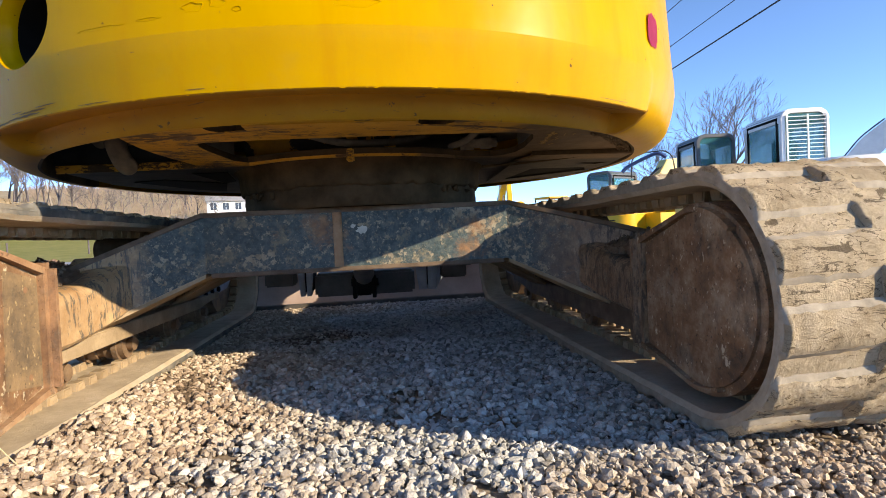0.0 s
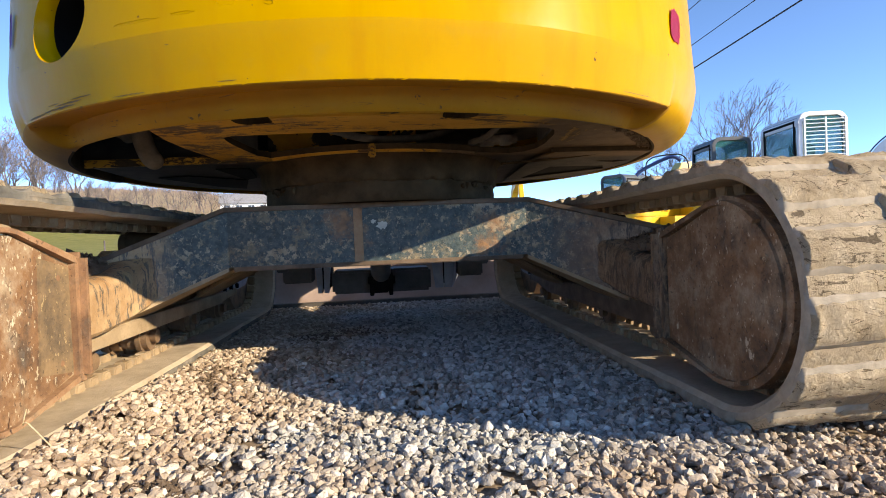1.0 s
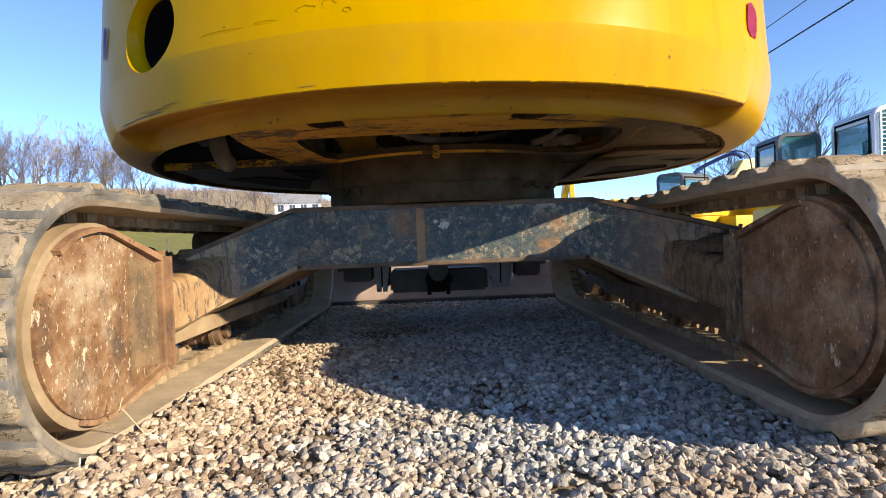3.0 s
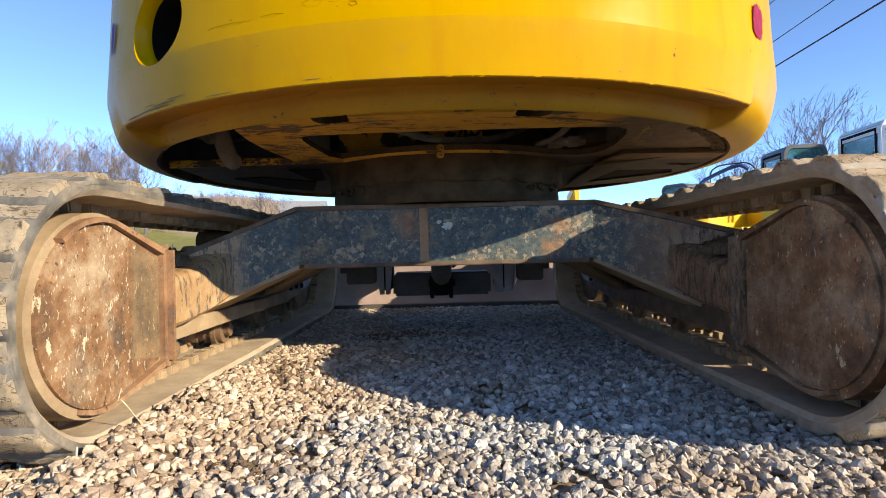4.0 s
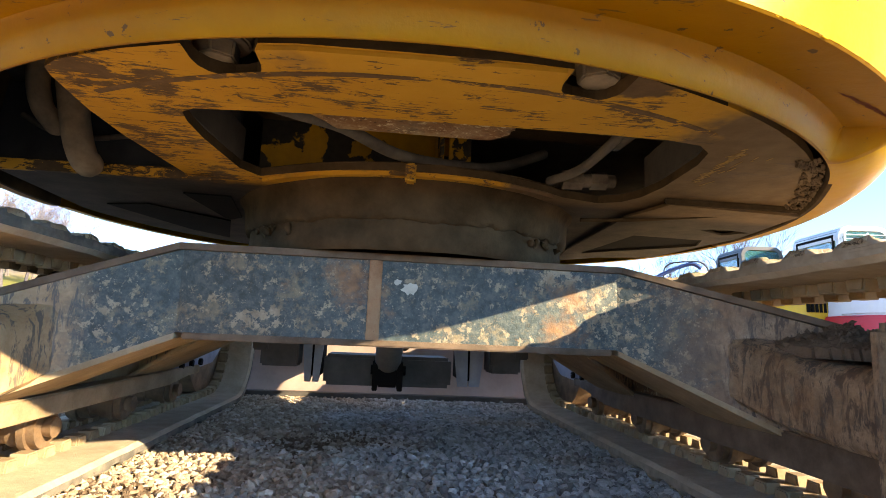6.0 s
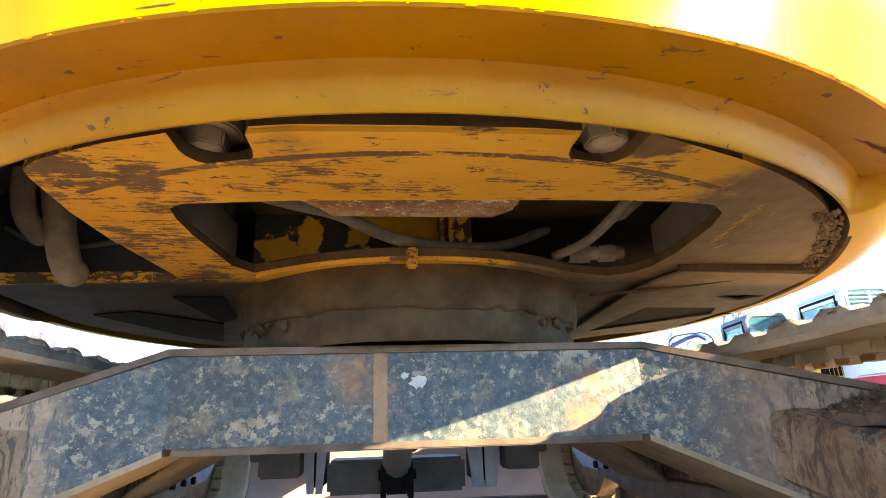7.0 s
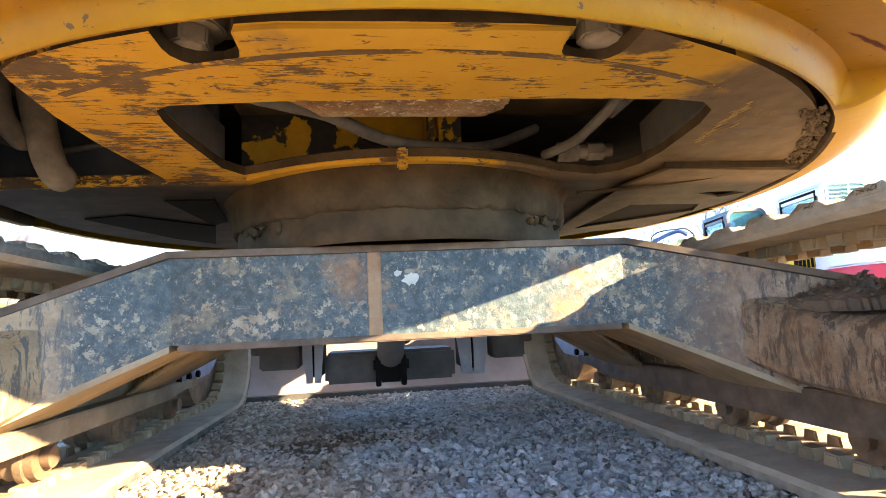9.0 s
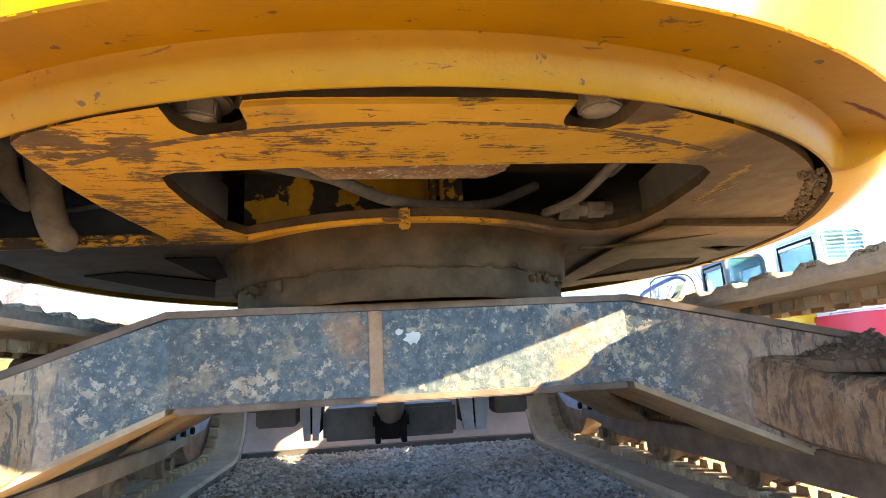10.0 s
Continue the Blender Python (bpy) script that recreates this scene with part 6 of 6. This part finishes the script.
for x in (-0.68, 0.68):
    for y in (-0.7, 0.7):
        bm = bmesh.new()
        rod(bm, (x, y, 1.0), (x, y, 2.36), 0.035)
        part("canopy_post", bm, BLACK, CANOPY, smooth=40)
bm = bmesh.new()
box(bm, (-0.75, -0.9, 0.55), (0.75, 0.8, 1.15), 0.12)
part("body", bm, MACHINE_YELLOW, CANOPY, smooth=30)
for s in (-1, 1):
    bm = bmesh.new()
    box(bm, (s * 0.62 - 0.16, -1.0, 0.0), (s * 0.62 + 0.16, 1.0, 0.5), 0.2)
    part("track", bm, RUBBER, CANOPY, smooth=30)

# ---- house on the rise ----
def make_house():
    x, y, _ = polar(-13.7, 120)
    z = lie(x, y) - 1.5
    root = thing("house", "white two-storey house with a grey gable roof", "house", (x, y, z), turn=14)
    bm = bmesh.new()
    prism(bm, [(-4.6, 0), (4.6, 0), (4.6, 5.6), (-4.6, 5.6)], -3.5, 3.5, "y")
    prism(bm, [(-3.5, 5.6), (3.5, 5.6), (0, 7.4)], -4.6, 4.6, "x")
    wall = part("wall", bm, SIDING, root)
    bm = bmesh.new()
    for s in (-1, 1):
        prism(bm, [(s * 3.9, 5.35), (s * 3.9, 5.5), (0, 7.6), (0, 7.42)], -4.9, 4.9, "x")
    part("roof", bm, ROOF, root)
    for k in range(4):
        for row in (1.0, 3.7):
            bm = bmesh.new()
            xx = -3.4 + 2.25 * k
            box(bm, (xx - 0.55, -3.54, row), (xx + 0.55, -3.48, row + 1.35))
            win = part("window", bm, WINDOW, root)
            bm = bmesh.new()
            for lo, hi in (((xx - 0.62, -3.56, row + 1.35), (xx + 0.62, -3.49, row + 1.45)), ((xx - 0.62, -3.58, row - 0.1), (xx + 0.62, -3.49, row)), ((xx - 0.03, -3.56, row), (xx + 0.03, -3.5, row + 1.35))):
                box(bm, lo, hi)
            part("window_frame", bm, SIDING, win)


make_house()

# ---- bare trees, brush and fence ----


def tree_mesh(name, seed, height, mat, wide=0.5, depth=6, girth=0.02, fork=0.3, thin=0.012, kids=(3, 2, 2)):
    """A bare tree: a trunk that forks into long rising limbs, side branches and fine twigs."""
    rng = random.Random(seed)
    verts, faces = [], []

    def stick(p, q, r, r2, sides):
        d = (q - p).normalized()
        x = d.cross(Vector((0.31, 0.17, 0.93))).normalized()
        yv = x.cross(d)
        base = len(verts)
        for c, rr in ((p, r), (q, r2)):
            for k in range(sides):
                a = 2 * math.pi * k / sides
                verts.append(c + rr * (math.cos(a) * x + math.sin(a) * yv))
        for k in range(sides):
            j = (k + 1) % sides
            faces.append((base + k, base + j, base + sides + j, base + sides + k))

    def aside(d, amount, lift):
        w = Vector((rng.gauss(0, 1), rng.gauss(0, 1), rng.gauss(0, 0.5)))
        w = (w - w.dot(d) * d).normalized()
        return (d + amount * w + Vector((0, 0, lift))).normalized()

    def limb(p, d, length, r, level):
        steps = 4 if level < 2 else 3
        for s in range(steps):
            q = p + d * (length / steps)
            r2 = max(r * 0.88, thin)
            stick(p, q, r, r2, 6 if level < 2 else 3)
            if level >= 1 and s > 0 and level < depth and rng.random() < 0.9:
                limb(q, aside(d, wide * rng.uniform(0.8, 1.5), 0.08), length * rng.uniform(0.35, 0.6), max(0.5 * r2, thin), min(level + 2, depth))
            p, r = q, r2
            d = aside(d, 0.12, 0.03)
        if level < depth:
            for _ in range(kids[min(level, 2)]):
                limb(p, aside(d, wide * rng.uniform(0.5, 1.1) * (1.5 if level == 0 and kids[0] > 3 else 1.0), 0.06), length * rng.uniform(0.62, 0.85), max(r * 0.76, thin), level + 1)

    limb(Vector((0, 0, -0.3)), Vector((0, 0, 1)), height * fork, height * girth, 0)
    me = bpy.data.meshes.new(name)
    me.from_pydata([tuple(v) for v in verts], [], faces)
    me.materials.append(mat)
    return me


def plant(trunk, x, y, scale, turn, label, sink=0.2, group="bare trees"):
    root = thing("tree", label, "tree", (x, y, lie(x, y) - sink), group, turn)
    root.scale = (scale,) * 3
    ob = new("trunk", trunk)
    ob.parent = root
    return root


WOODS = [tree_mesh("trunk", 20 + k, 13.5, BARK_PALE if k == 2 else BARK, 0.42 + 0.05 * k, 6, 0.019, 0.30, 0.0115) for k in range(5)]
RIGHT_TREES = [tree_mesh("trunk", 70 + k, 12.8, BARK, 0.56, 6, 0.022, 0.24, 0.0080, (6, 3, 2)) for k in range(2)]
rng = random.Random(31)
for k in range(115):
    az = -54 + 41 * (k / 114) + rng.uniform(-1, 1)
    d = rng.uniform(105, 165)
    x, y, _ = polar(az, d)
    s = rng.uniform(0.95, 1.5) * (0.40 if az > -27 else 1.0)
    kind = k % 5
    plant(WOODS[kind], x, y, s, rng.uniform(0, 360), "pale-barked bare tree on the hillside" if kind == 2 else "tall bare grey-brown tree on the hillside")
for az, d, s, k in ((33.6, 58, 1.3, 0), (29.2, 66, 1.05, 1), (42.6, 75, 0.62, 1), (21.5, 90, 0.6, 0), (37.5, 95, 0.55, 1)):
    x, y, _ = polar(az, d)
    plant(RIGHT_TREES[k], x, y, s, 40 * k + az, "wide bare tree behind the parked machines")


def make_brush():
    """Dense leafless brush along the rise."""
    rng = np.random.default_rng(5)
    verts, faces = [], []
    for k in range(7000):
        az, d = rng.uniform(-30, 20), rng.uniform(75, 235)
        x, y, _ = polar(az, d)
        z = lie(x, y)
        if z < 4.2:
            continue
        for _ in range(5):
            h, w = rng.uniform(0.5, 2.6), rng.uniform(0.02, 0.06)
            dx, dy = rng.uniform(-0.9, 0.9, 2)
            b = len(verts)
            verts += [(x - w, y, z - 0.2), (x + w, y, z - 0.2), (x + dx, y + dy, z + h), (x, y + w, z - 0.2)]
            faces += [(b, b + 1, b + 2), (b + 1, b + 3, b + 2), (b + 3, b, b + 2)]
    me = bpy.data.meshes.new("brush")
    me.from_pydata(verts, [], faces)
    me.materials.append(TWIG)
    tagged(new("brush", me), "dense leafless brown brush on the slope", "brush", kind="stuff")


make_brush()

def make_bush(az, d, size, seed):
    rng = random.Random(seed)
    x, y, _ = polar(az, d)
    bm = bmesh.new()
    for k in range(220):
        a, t = rng.uniform(0, 2 * math.pi), rng.uniform(0.1, 1.45)
        L = size * rng.uniform(0.6, 1.0)
        tip = Vector((math.cos(a) * math.sin(t), math.sin(a) * math.sin(t), 0.75 * math.cos(t))) * L
        rod(bm, (0.1 * tip.x, 0.1 * tip.y, 0), tuple(tip), 0.02, 0.006, 3)
    bush = part("bush", bm, BUSH)
    bush.location = (x, y, lie(x, y) - 0.05)
    tagged(bush, "leafless red-brown bush on the grass slope", "bush")


BUSH = m_plain("red_brown_twigs", (0.17, 0.09, 0.07), (0.30, 0.17, 0.13), 0.95, 3)
make_bush(-28.2, 22.0, 0.46, 3)

FENCE = thing("fence", "thin pale posts of a wire fence on the slope", "fence", (0, 0, 0))
bm = bmesh.new()
rod(bm, (0, 0, -0.3), (0, 0, 1.1), 0.06, seg=6)
bmesh.ops.recalc_face_normals(bm, faces=bm.faces)
post_me = bpy.data.meshes.new("post")
bm.to_mesh(post_me)
bm.free()
post_me.materials.append(BARK)
for k in range(9):
    x, y, _ = polar(-48 + 5.6 * k, 46 + 1.4 * k)
    part("post", post_me, None, FENCE, at=Matrix.Translation((x, y, lie(x, y))))

ROAD = bmesh.new()
row = []
for k in range(40):
    y = -20 + 2.5 * k
    row.append([ROAD.verts.new((-9.2 + s * 1.7 - 0.12 * y, y, lie(-9.2 - 0.12 * y, y) + 0.015)) for s in (-1, 1)])
for a, b in zip(row, row[1:]):
    ROAD.faces.new((a[0], a[1], b[1], b[0]))
tagged(part("road", ROAD, m_plain("pale_asphalt", (0.22, 0.22, 0.23), (0.32, 0.32, 0.33), 0.9, 5)), "narrow pale asphalt road", "road", kind="structure")

# ---- overhead cables ----
for az0, el0, az1, el1, h, r in ((29.6, 14.0, 38.1, 17.9, 7.6, 0.028), (29.6, 16.0, 34.8, 18.7, 8.4, 0.016), (29.3, 18.8, 30.4, 19.5, 9.4, 0.016)):
    ends = []
    for az, el in ((az0, el0), (az1, el1)):
        ends.append(Vector(polar(az, (h - 0.49) / math.tan(radians(el)), h)))
    d = (ends[1] - ends[0]).normalized()
    mid = (ends[0] + ends[1]) / 2
    bm = bmesh.new()
    tube(bm, [mid - d * 40 + Vector((0, 0, 0.9)), mid - d * 15 + Vector((0, 0, 0.12)), mid, mid + d * 15 + Vector((0, 0, 0.12)), mid + d * 40 + Vector((0, 0, 0.9))], r, 6)
    tagged(part("power_line", bm, CABLE, smooth=60), "black overhead cable against the sky", "cable", "overhead cables")

# ---- tracks of the near machine, with every tread block and lug ----
for side in (-1, 1):
    make_track(side)
